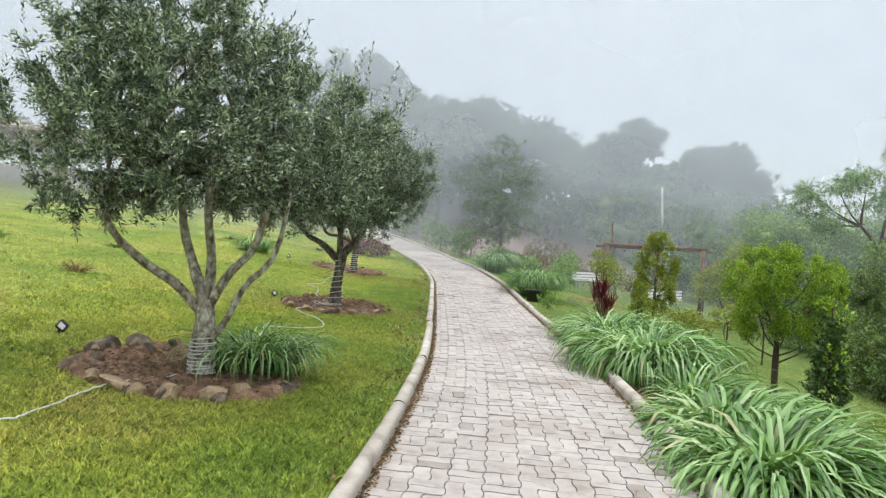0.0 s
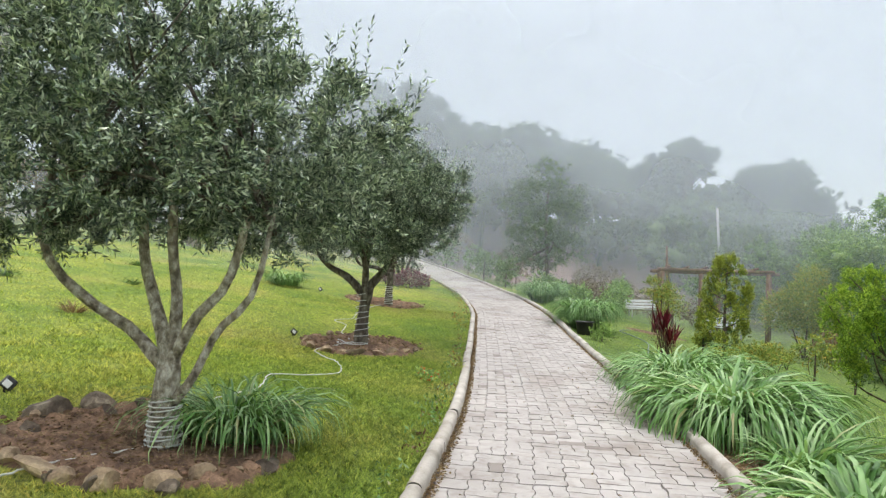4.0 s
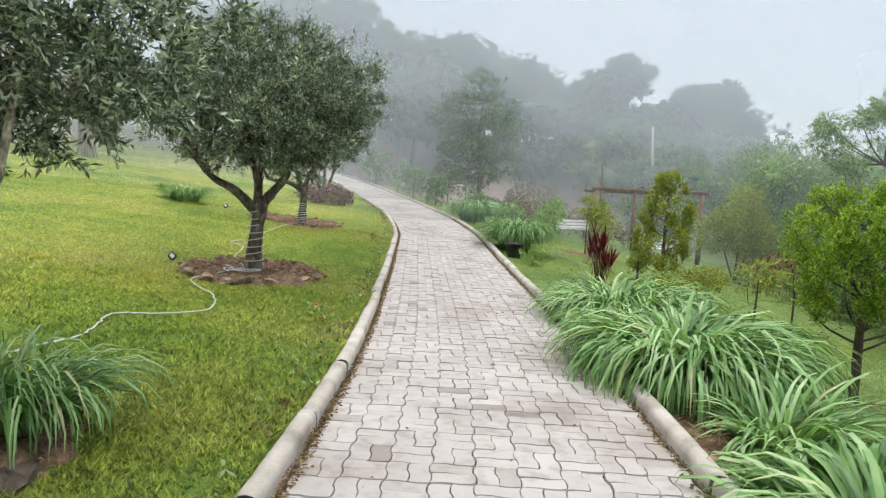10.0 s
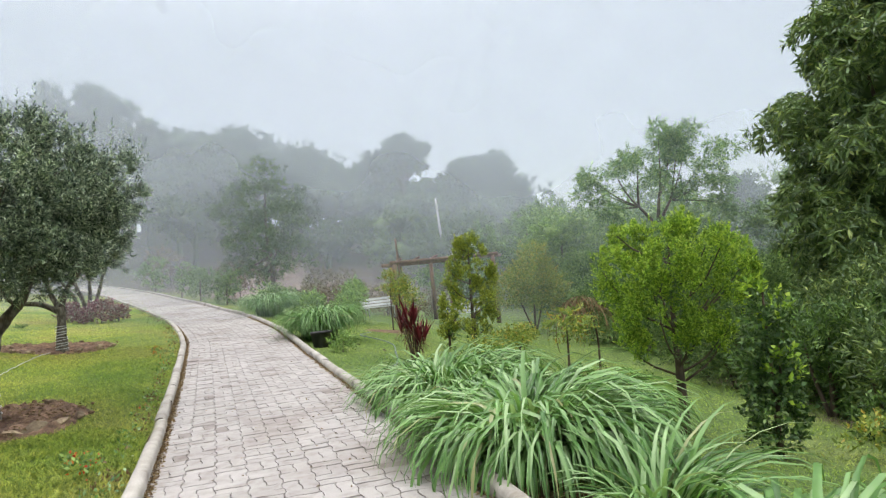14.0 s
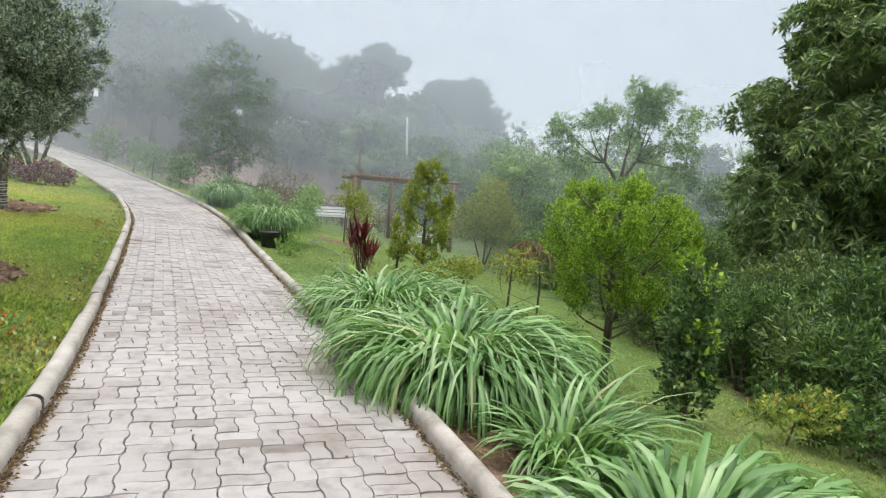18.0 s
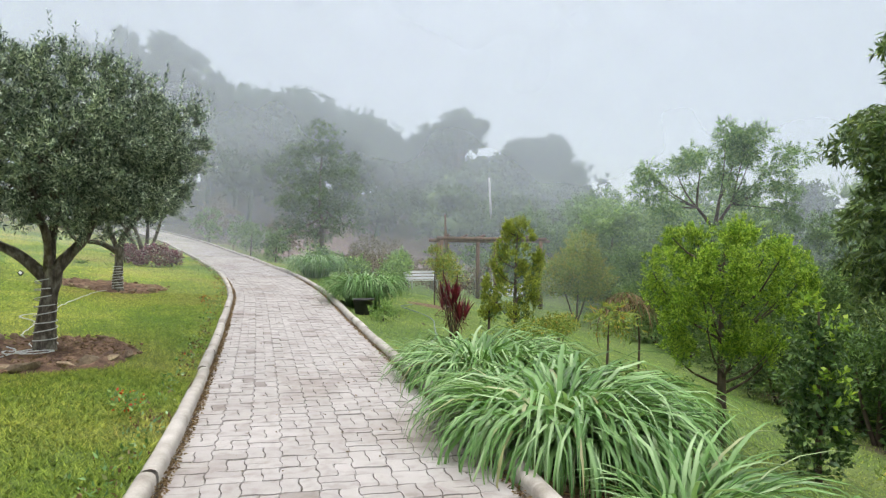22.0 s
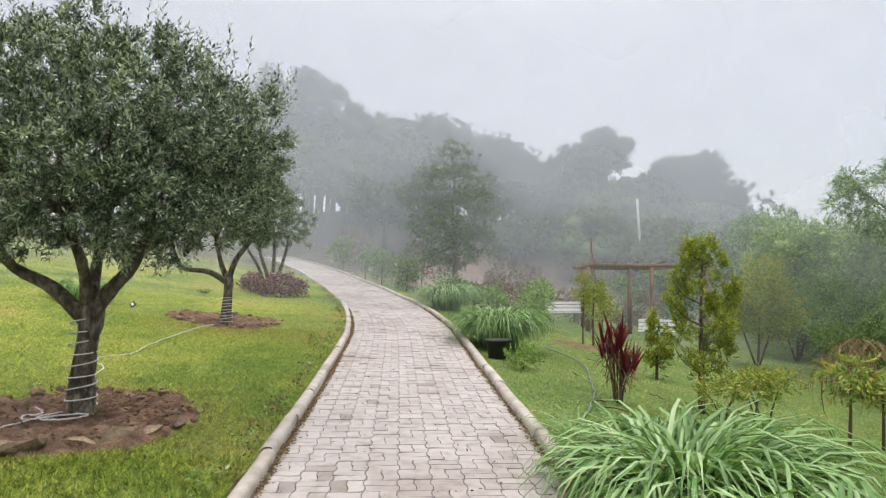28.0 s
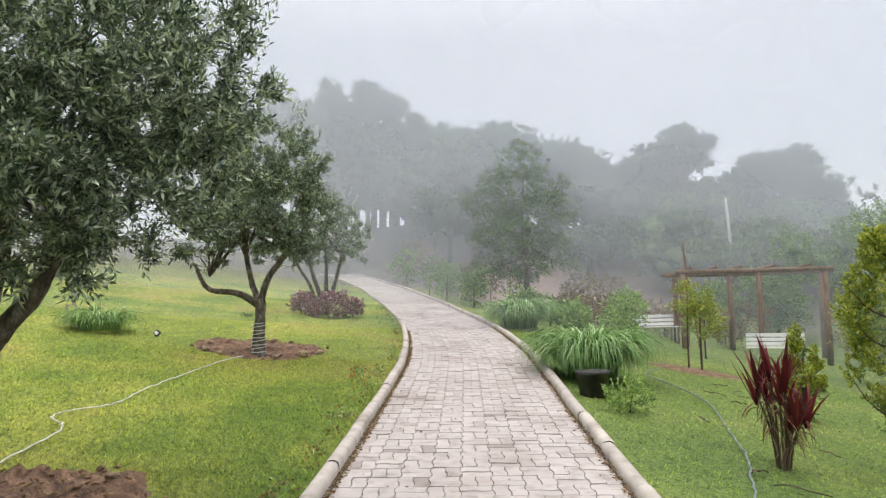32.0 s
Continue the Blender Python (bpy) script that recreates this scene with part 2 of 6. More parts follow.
M_CABLE = rough_material("white_cable", [(0.3, (0.55, 0.55, 0.52)), (0.7, (0.75, 0.75, 0.72))], 20, 90, 0.5, 0.1, 0.001)
M_HOSE = rough_material("grey_green_hose", [(0.3, (0.12, 0.17, 0.17)), (0.7, (0.2, 0.26, 0.26))], 12, 90, 0.45, 0.1, 0.001)
M_BLACK = rough_material("black_plastic", [(0.3, (0.012, 0.012, 0.013)), (0.7, (0.03, 0.03, 0.03))], 10, 90, 0.5, 0.2, 0.002)
M_STEEL = rough_material("grey_metal", [(0.3, (0.25, 0.26, 0.27)), (0.7, (0.38, 0.38, 0.38))], 10, 90, 0.45, 0.1, 0.001)


def downhill(nt, p):
    """The lusher lawn on the low side of the path."""
    sep = nt.nodes.new("ShaderNodeSeparateXYZ")
    nt.links.new(p, sep.inputs[0])
    mr = node(nt, "ShaderNodeMapRange")
    mr.inputs[1].default_value, mr.inputs[2].default_value = 1.6, 2.4
    nt.links.new(sep.outputs[0], mr.inputs[0])
    return mr.outputs[0]


def along_kerb(nt, p, n):
    """Darker, greener turf colour in a ragged strip beside the path's upper kerb."""
    sep = nt.nodes.new("ShaderNodeSeparateXYZ")
    nt.links.new(p, sep.inputs[0])
    ad = nt.nodes.new("ShaderNodeMath")
    ad.operation = "MULTIPLY_ADD"
    nt.links.new(n, ad.inputs[0])
    ad.inputs[1].default_value = 1.6
    nt.links.new(sep.outputs[0], ad.inputs[2])
    mr = node(nt, "ShaderNodeMapRange")
    mr.inputs[1].default_value, mr.inputs[2].default_value = -1.6, 0.2
    mr.inputs[4].default_value = 0.6
    nt.links.new(ad.outputs[0], mr.inputs[0])
    return mr.outputs[0]


def patch_at(nt, p, n, centre, radius):
    """A ragged round patch."""
    sb = nt.nodes.new("ShaderNodeVectorMath")
    sb.operation = "DISTANCE"
    nt.links.new(p, sb.inputs[0])
    sb.inputs[1].default_value = centre
    mr = node(nt, "ShaderNodeMapRange")
    mr.inputs[1].default_value, mr.inputs[2].default_value = radius * 1.15, radius * 0.8
    ad = nt.nodes.new("ShaderNodeMath")
    ad.operation = "MULTIPLY_ADD"
    nt.links.new(n, ad.inputs[0])
    ad.inputs[1].default_value = radius * 0.6
    nt.links.new(sb.outputs["Value"], ad.inputs[2])
    nt.links.new(ad.outputs[0], mr.inputs[0])
    return mr.outputs[0]


def ground_material():
    """Mown lawn: olive greens with yellow patches and bare earthy spots, turning dark brown 34 to 44 m out."""
    m, nt, b, out = mat_new("lawn")
    p = world_co(nt)
    n1, n2, n3 = noise_of(nt, p, 0.55, 5), noise_of(nt, p, 4.0, 5), noise_of(nt, p, 55.0, 3, 0.75)
    c = ramp(nt, n1, [(0.28, (0.12, 0.2, 0.03)), (0.43, (0.195, 0.27, 0.042)), (0.57, (0.31, 0.345, 0.065)), (0.72, (0.39, 0.335, 0.1))])
    c = mixc(nt, c, ramp(nt, n1, [(0.3, (0.085, 0.15, 0.026)), (0.5, (0.13, 0.2, 0.034)), (0.7, (0.2, 0.23, 0.06))]), along_kerb(nt, p, n1))
    c = mixc(nt, c, ramp(nt, n1, [(0.28, (0.1, 0.17, 0.038)), (0.5, (0.155, 0.225, 0.053)), (0.75, (0.22, 0.26, 0.08))]), downhill(nt, p))
    c = mixc(nt, c, ramp(nt, n2, [(0.3, (0.6, 0.68, 0.6)), (0.7, (1.2, 1.15, 1.05))]), 0.7, "MULTIPLY")
    # Shade of the gaps between tufts, put into the colour as dark spots.
    n4 = noise_of(nt, p, 24.0, 3, 0.65)
    c = mixc(nt, c, ramp(nt, n4, [(0.36, (0.2, 0.3, 0.2)), (0.48, (0.9, 0.95, 0.9)), (0.66, (1.35, 1.3, 1.2))]), 0.85, "MULTIPLY")
    c = mixc(nt, c, ramp(nt, n3, [(0.3, (0.45, 0.5, 0.4)), (0.7, (1.35, 1.3, 1.25))]), 0.6, "MULTIPLY")
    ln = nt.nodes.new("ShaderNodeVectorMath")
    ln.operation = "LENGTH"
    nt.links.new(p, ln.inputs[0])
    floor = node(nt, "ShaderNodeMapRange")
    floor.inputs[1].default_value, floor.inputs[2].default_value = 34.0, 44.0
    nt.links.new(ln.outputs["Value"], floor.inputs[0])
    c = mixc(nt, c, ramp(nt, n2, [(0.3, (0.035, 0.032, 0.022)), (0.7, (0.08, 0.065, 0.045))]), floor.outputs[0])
    c = mixc(nt, c, ramp(nt, n2, [(0.3, (0.13, 0.09, 0.075)), (0.7, (0.27, 0.19, 0.16))]), patch_at(nt, p, n2, (5.5, 41.5, 3.0), 8.5))
    for spot, rad in (((8.1, 9.6, -0.75), 1.1), ((8.9, 11.6, -0.85), 1.0), ((9.8, 13.6, -0.95), 1.0), ((7.7, 8.0, -0.75), 0.9), ((-0.24, 10.55, 0.38), 0.3), ((-0.3, 9.3, 0.34), 0.22), ((-0.32, 6.7, 0.25), 0.2), ((-0.28, 15.2, 0.55), 0.26)):
        c = mixc(nt, c, ramp(nt, n3, [(0.3, (0.05, 0.034, 0.022)), (0.7, (0.19, 0.13, 0.085))]), patch_at(nt, p, n2, spot, rad))
    nt.links.new(c, b.inputs["Base Color"])
    b.inputs["Roughness"].default_value = 0.9
    bump(nt, b, mixc(nt, n2, n3, 0.6), 0.9, 0.03)
    return m


M_LAWN = ground_material()


def grass_material():
    """Lawn blades: the same patches as the turf below, and a shade by blade."""
    m, nt, b, out = mat_new("lawn_blades")
    g = nt.nodes.new("ShaderNodeNewGeometry")
    n1 = noise_of(nt, g.outputs["Position"], 0.55, 5)
    c = ramp(nt, n1, [(0.28, (0.26, 0.39, 0.057)), (0.43, (0.4, 0.5, 0.08)), (0.57, (0.58, 0.59, 0.125)), (0.72, (0.65, 0.54, 0.195))])
    c = mixc(nt, c, ramp(nt, n1, [(0.3, (0.17, 0.285, 0.045)), (0.5, (0.26, 0.36, 0.06)), (0.7, (0.38, 0.41, 0.1))]), along_kerb(nt, g.outputs["Position"], n1))
    c = mixc(nt, c, ramp(nt, n1, [(0.28, (0.24, 0.37, 0.07)), (0.5, (0.35, 0.47, 0.1)), (0.75, (0.47, 0.52, 0.15))]), downhill(nt, g.outputs["Position"]))
    n2 = noise_of(nt, g.outputs["Position"], 5.0, 4)
    c = mixc(nt, c, ramp(nt, n2, [(0.3, (0.62, 0.7, 0.6)), (0.7, (1.15, 1.12, 1.05))]), 0.7, "MULTIPLY")
    # Blades darkened in the same spots, painting shaded gaps between tufts.
    n4 = noise_of(nt, g.outputs["Position"], 24.0, 3, 0.65)
    c = mixc(nt, c, ramp(nt, n4, [(0.36, (0.25, 0.36, 0.25)), (0.48, (0.9, 0.95, 0.9)), (0.66, (1.35, 1.3, 1.2))]), 0.85, "MULTIPLY")
    c = mixc(nt, c, ramp(nt, g.outputs["Random Per Island"], [(0.0, (0.5, 0.58, 0.5)), (0.5, (0.95, 0.97, 0.95)), (0.9, (1.25, 1.2, 1.2)), (1.0, (1.5, 1.2, 1.3))]), 1.0, "MULTIPLY")
    nt.links.new(c, b.inputs["Base Color"])
    b.inputs["Roughness"].default_value = 0.6
    b.inputs["Specular IOR Level"].default_value = 0.3
    t = nt.nodes.new("ShaderNodeBsdfTranslucent")
    nt.links.new(c, t.inputs["Color"])
    mx = nt.nodes.new("ShaderNodeMixShader")
    mx.inputs[0].default_value = 0.4
    nt.links.new(b.outputs[0], mx.inputs[1])
    nt.links.new(t.outputs[0], mx.inputs[2])
    nt.links.new(mx.outputs[0], out.inputs["Surface"])
    return m


M_GRASS = grass_material()


def paver_material():
    """Pale grey concrete pavers, warm and cool, some dark and worn, one shade a piece."""
    m, nt, b, out = mat_new("concrete_pavers")
    p = world_co(nt)
    oi = nt.nodes.new("ShaderNodeObjectInfo")
    g = nt.nodes.new("ShaderNodeNewGeometry")
    add = node(nt, "ShaderNodeMath")
    nt.links.new(oi.outputs["Random"], add.inputs[0])
    nt.links.new(g.outputs["Random Per Island"], add.inputs[1])
    fr = nt.nodes.new("ShaderNodeMath")
    fr.operation = "FRACT"
    nt.links.new(add.outputs[0], fr.inputs[0])
    c = ramp(nt, fr.outputs[0], [(0.0, (0.25, 0.22, 0.2)), (0.03, (0.33, 0.3, 0.282)), (0.08, (0.38, 0.352, 0.338)), (0.6, (0.405, 0.378, 0.365)), (1.0, (0.44, 0.412, 0.398))])
    n1, n2, n3 = noise_of(nt, p, 0.9, 4), noise_of(nt, p, 9.0, 4), noise_of(nt, p, 140.0, 3, 0.7)
    c = mixc(nt, c, ramp(nt, n1, [(0.32, (0.74, 0.69, 0.65)), (0.5, (0.98, 0.97, 0.96)), (0.7, (1.08, 1.07, 1.06))]), 0.9, "MULTIPLY")
    c = mixc(nt, c, ramp(nt, n2, [(0.3, (0.6, 0.55, 0.5)), (0.5, (1.0, 0.99, 0.98)), (0.7, (1.08, 1.08, 1.08))]), 0.6, "MULTIPLY")
    c = mixc(nt, c, ramp(nt, n3, [(0.3, (0.75, 0.75, 0.75)), (0.7, (1.15, 1.15, 1.15))]), 0.4, "MULTIPLY")
    nt.links.new(c, b.inputs["Base Color"])
    b.inputs["Roughness"].default_value = 0.72
    bump(nt, b, mixc(nt, n2, n3, 0.5), 0.35, 0.004)
    return m


M_PAVER = paver_material()


def fog_material(name, density, low, high):
    """A thin sheet of mist that scatters the sky's light; denser aloft."""
    m, nt, b, out = mat_new(name)
    nt.nodes.remove(b)
    p = world_co(nt)
    sep = nt.nodes.new("ShaderNodeSeparateXYZ")
    nt.links.new(p, sep.inputs[0])
    mr = node(nt, "ShaderNodeMapRange")
    mr.inputs[1].default_value, mr.inputs[2].default_value = 1.0, 19.0
    mr.inputs[3].default_value, mr.inputs[4].default_value = low, high
    nt.links.new(sep.outputs[2], mr.inputs[0])
    n = noise_of(nt, p, 0.06, 3.0)
    mul = nt.nodes.new("ShaderNodeMath")
    mul.operation = "MULTIPLY"
    nt.links.new(mr.outputs[0], mul.inputs[0])
    nr = node(nt, "ShaderNodeMapRange")
    nr.inputs[1].default_value, nr.inputs[2].default_value = 0.3, 0.7
    nr.inputs[3].default_value, nr.inputs[4].default_value = density * 0.7, density * 1.3
    nt.links.new(n, nr.inputs[0])
    nt.links.new(nr.outputs[0], mul.inputs[1])
    tr = nt.nodes.new("ShaderNodeBsdfTransparent")
    d = nt.nodes.new("ShaderNodeBsdfDiffuse")
    t = nt.nodes.new("ShaderNodeBsdfTranslucent")
    for s in (d, t):
        s.inputs["Color"].default_value = (0.84, 0.905, 1.0, 1)
    half = nt.nodes.new("ShaderNodeMixShader")
    half.inputs[0].default_value = 0.5
    nt.links.new(d.outputs[0], half.inputs[1])
    nt.links.new(t.outputs[0], half.inputs[2])
    mx = nt.nodes.new("ShaderNodeMixShader")
    nt.links.new(mul.outputs[0], mx.inputs[0])
    nt.links.new(tr.outputs[0], mx.inputs[1])
    nt.links.new(half.outputs[0], mx.inputs[2])
    nt.links.new(mx.outputs[0], out.inputs["Surface"])
    return m


# ---- mesh helpers ----


def mesh_of(name, V, F, mat, smooth=False):
    me = bpy.data.meshes.new(name)
    if isinstance(F, np.ndarray):
        n, k = F.shape
        me.vertices.add(len(V))
        me.vertices.foreach_set("co", np.asarray(V, dtype=np.float32).ravel())
        me.loops.add(n * k)
        me.loops.foreach_set("vertex_index", F.astype(np.int32).ravel())
        me.polygons.add(n)
        me.polygons.foreach_set("loop_start", np.arange(0, n * k, k, dtype=np.int32))
        me.update(calc_edges=True)
    else:
        me.from_pydata([tuple(v) for v in V], [], F)
    if smooth:
        me.polygons.foreach_set("use_smooth", np.ones(len(me.polygons), dtype=bool))
    me.materials.append(mat)
    return me


def part(name, geo, mat, parent=None, label="", smooth=False):
    ob = new(name, mesh_of(name, geo[0], geo[1], mat, smooth))
    if parent is not None:
        ob.parent = parent
    return tagged(ob, label)


def thing(name, at, label, category, group="", kind=""):
    ob = new(name)
    ob.empty_display_size = 0.1
    ob.location = at
    return tagged(ob, label, category, group, kind)


def join(*geos):
    """Several (V, F) of one face size, or of lists, as one."""
    V, F, n = [], [], 0
    arrays = all(isinstance(g[1], np.ndarray) for g in geos)
    for v, f in geos:
        V.append(np.asarray(v, dtype=float))
        if arrays:
            F.append(f + n)
        else:
            F.extend([[int(i) + n for i in q] for q in f])
        n += len(v)
    return np.concatenate(V), (np.concatenate(F) if arrays else F)


def unit(a):
    return a / np.maximum(np.linalg.norm(a, axis=-1, keepdims=True), 1e-9)


def spline(pts, n):
    """A smooth line through a few points (Catmull-Rom)."""
    p = np.asarray(pts, dtype=float)
    p = np.vstack([2 * p[0] - p[1], p, 2 * p[-1] - p[-2]])
    out = []
    for s in np.linspace(0, len(pts) - 1 - 1e-9, n):
        i, t = int(s), s - int(s)
        a, b, c, d = p[i:i + 4]
        out.append(0.5 * (2 * b + (c - a) * t + (2 * a - 5 * b + 4 * c - d) * t * t + (3 * b - a - 3 * c + d) * t ** 3))
    return np.array(out)


def tube(pts, radii, sides=8, lump=0.0, seed=0):
    """A tapered tube along points; the ends are closed."""
    p = np.asarray(pts, dtype=float)
    r = np.interp(np.linspace(0, 1, len(p)), np.linspace(0, 1, len(radii)), radii)
    d = unit(np.gradient(p, axis=0))
    ref = np.array([0, 0, 1.0]) if abs(d[len(d) // 2][2]) < 0.9 else np.array([1.0, 0, 0])
    a = unit(np.cross(d, ref))
    b = np.cross(d, a)
    ang = np.linspace(0, 2 * np.pi, sides, endpoint=False)
    rr = np.repeat(r[:, None], sides, 1)
    if lump:
        rr = rr * (1 + lump * np.random.default_rng(seed).normal(size=rr.shape))
    V = p[:, None] + rr[..., None] * (np.cos(ang)[None, :, None] * a[:, None] + np.sin(ang)[None, :, None] * b[:, None])
    n = len(p)
    F = []
    for i in range(n - 1):
        for j in range(sides):
            k = (j + 1) % sides
            F.append([i * sides + j, i * sides + k, (i + 1) * sides + k, (i + 1) * sides + j])
    F.append(list(range(sides))[::-1])
    F.append([(n - 1) * sides + j for j in range(sides)])
    return V.reshape(-1, 3), F


def box(sx, sy, sz, at=(0, 0, 0), bevel=0.006, rot=None):
    """A box with softened edges, its base centre at a place."""
    bm = bmesh.new()
    bmesh.ops.create_cube(bm, size=1)
    bmesh.ops.scale(bm, vec=(sx, sy, sz), verts=bm.verts)
    if bevel:
        bmesh.ops.bevel(bm, geom=bm.edges[:], offset=min(bevel, 0.3 * min(sx, sy, sz)), segments=1, affect="EDGES")
    V = np.array([v.co[:] for v in bm.verts])
    F = [[v.index for v in f.verts] for f in bm.faces]
    bm.free()
    V[:, 2] += sz / 2
    if rot is not None:
        V = V @ np.array(Euler(rot).to_matrix()).T
    return V + np.asarray(at), F


def rock(size, seed):
    """A lumpy stone, sunk a little."""
    rg = np.random.default_rng(seed)
    bm = bmesh.new()
    bmesh.ops.create_icosphere(bm, subdivisions=2, radius=1)
    V = np.array([v.co[:] for v in bm.verts])
    F = [[v.index for v in f.verts] for f in bm.faces]
    bm.free()
    for _ in range(10):
        n = unit(rg.normal(size=3))
        h = V @ n
        cut = rg.uniform(0.42, 0.78)
        V = V - np.maximum(h - cut, 0)[:, None] * n
    V += 0.03 * rg.normal(size=V.shape)
    return V * np.asarray(size), F


def leaves(base, way, length, width, rg, fold=0.25):
    """Leaf blades as folded rhombs: base points, directions, sizes."""
    n = len(base)
    way = unit(way)
    side = unit(np.cross(way, unit(rg.normal(size=(n, 3)) + np.array([0, 0, 0.6]))))
    up = np.cross(side, way)
    L, W = np.broadcast_to(length, n)[:, None], np.broadcast_to(width, n)[:, None]
    mid = base + way * L * 0.45
    V = np.stack([base, mid + side * W / 2 + up * W * fold, base + way * L - up * L * 0.06, mid - side * W / 2 + up * W * fold], 1)
    F = np.arange(4 * n).reshape(n, 4)
    return V.reshape(-1, 3), F


def sprigs(blobs, count, per, sprig, leaf, width, rg, up=0.5, shell=0.5, droop=0.0, flat=0.0):
    """Leafy shoots in a union of ellipsoids (centre xyz, radii xyz): points towards the shell, leaves in pairs along each shoot."""
    B = np.array(blobs, dtype=float)
    w = B[:, 3] * B[:, 4] * B[:, 5]
    w = w ** 0.7
    i = rg.choice(len(B), count, p=w / w.sum())
    d = unit(rg.normal(size=(count, 3)))
    r = shell + (1 - shell) * rg.random(count) ** 0.6
    p = B[i, :3] + d * B[i, 3:6] * r[:, None]
    way = unit(d * 0.8 + rg.normal(size=(count, 3)) * 0.55 + np.array([0, 0, up - droop]))
    ln = sprig * rg.uniform(0.6, 1.4, count)
    s = np.linspace(0.1, 1.0, per)
    bend = np.array([0, 0, -droop * 0.5]) * (s[None, :, None] ** 2) * ln[:, None, None]
    at = p[:, None] + way[:, None] * (s[None, :, None] * ln[:, None, None]) + bend
    lat = unit(np.cross(way, rg.normal(size=(count, 3))))
    sign = np.where(np.arange(per) % 2 == 0, 1.0, -1.0)
    lw = way[:, None] * 0.75 + lat[:, None] * sign[None, :, None] * 0.75 + rg.normal(size=(count, per, 3)) * 0.25
    lw[..., 2] *= 1 - flat
    n = count * per
    return leaves(at.reshape(n, 3), lw.reshape(n, 3), leaf * rg.uniform(0.7, 1.25, n), width * rg.uniform(0.75, 1.25, n), rg)


def boughs(blobs, count, k, per, shoot, leaf, width, rg, up=0.5, shell=0.45, voids=0, hole=0.2):
    """Crown of leafy boughs: tufts of shoots that fan out from points in a union of ellipsoids, with holes between them."""
    B = np.array(blobs, dtype=float)
    w = (B[:, 3] * B[:, 4] * B[:, 5]) ** 0.7
    i = rg.choice(len(B), count, p=w / w.sum())
    d = unit(rg.normal(size=(count, 3)))
    p = B[i, :3] + d * B[i, 3:6] * (shell + (1.08 - shell) * rg.random(count) ** 0.75)[:, None]
    if voids:
        c = p[rg.choice(count, voids)]
        far = np.min(np.linalg.norm(p[:, None] - c[None], axis=2) / (hole * rg.uniform(0.6, 1.3, voids))[None], axis=1) > 1
        p, d = p[far], d[far]
    size = rg.uniform(0.65, 1.3, len(p))
    p, d, size = np.repeat(p, k, 0), np.repeat(d, k, 0), np.repeat(size, k)
    n = len(p)
    way = unit(d * 0.7 + rg.normal(size=(n, 3)) * 0.6 + np.array([0, 0, up]))
    ln = shoot * size * rg.uniform(0.6, 1.35, n)
    p = p - way * ln[:, None] * 0.35 + rg.normal(size=(n, 3)) * 0.025
    return shoots_of(p, way, ln, per, leaf, width, rg)


def shoots_of(p, way, ln, per, leaf, width, rg, spread=0.72):
    """Leaves in pairs along straight shoots."""
    n = len(p)
    t = np.linspace(0.12, 1.0, per)
    at = p[:, None] + way[:, None] * (t[None, :, None] * ln[:, None, None])
    lat = unit(np.cross(way, rg.normal(size=(n, 3))))
    two = np.cross(way, lat)
    turn = np.where((np.arange(per) // 2) % 2 == 0, 1.0, 0.0)[None, :, None]
    sign = np.where(np.arange(per) % 2 == 0, 1.0, -1.0)[None, :, None]
    lw = way[:, None] * 0.8 + (lat[:, None] * turn + two[:, None] * (1 - turn)) * sign * spread + rg.normal(size=(n, per, 3)) * 0.2
    m = n * per
    return leaves(at.reshape(m, 3), lw.reshape(m, 3), leaf * rg.uniform(0.65, 1.25, m), width * rg.uniform(0.75, 1.25, m), rg)


def rosettes(blobs, count, per, leaf, width, rg, droop=0.55, shell=0.75, voids=0, hole=0.3):
    """Whorls of long narrow leaves that fan out and hang at the tips of the twigs."""
    B = np.array(blobs, dtype=float)
    w = (B[:, 3] * B[:, 4] * B[:, 5]) ** 0.7
    i = rg.choice(len(B), count, p=w / w.sum())
    d = unit(rg.normal(size=(count, 3)) + np.array([0, 0, 0.15]))
    p = B[i, :3] + d * B[i, 3:6] * (shell + (1 - shell) * rg.random(count) ** 0.6)[:, None]
    if voids:
        c = p[rg.choice(count, voids)]
        far = np.min(np.linalg.norm(p[:, None] - c[None], axis=2), axis=1) > hole
        p, d = p[far], d[far]
    n = len(p)
    a = unit(np.cross(d, rg.normal(size=(n, 3))))
    b = np.cross(d, a)
    th = 2 * np.pi * (np.arange(per)[None] / per + rg.random((n, 1))) + rg.normal(size=(n, per)) * 0.25
    way = d[:, None] * 0.45 + a[:, None] * np.cos(th)[..., None] + b[:, None] * np.sin(th)[..., None] - np.array([0, 0, droop]) + rg.normal(size=(n, per, 3)) * 0.15
    at = np.repeat(p, per, 0) + rg.normal(size=(n * per, 3)) * 0.02
    return leaves(at, way.reshape(-1, 3), leaf * rg.uniform(0.7, 1.25, n * per), width * rg.uniform(0.8, 1.2, n * per), rg, 0.15)


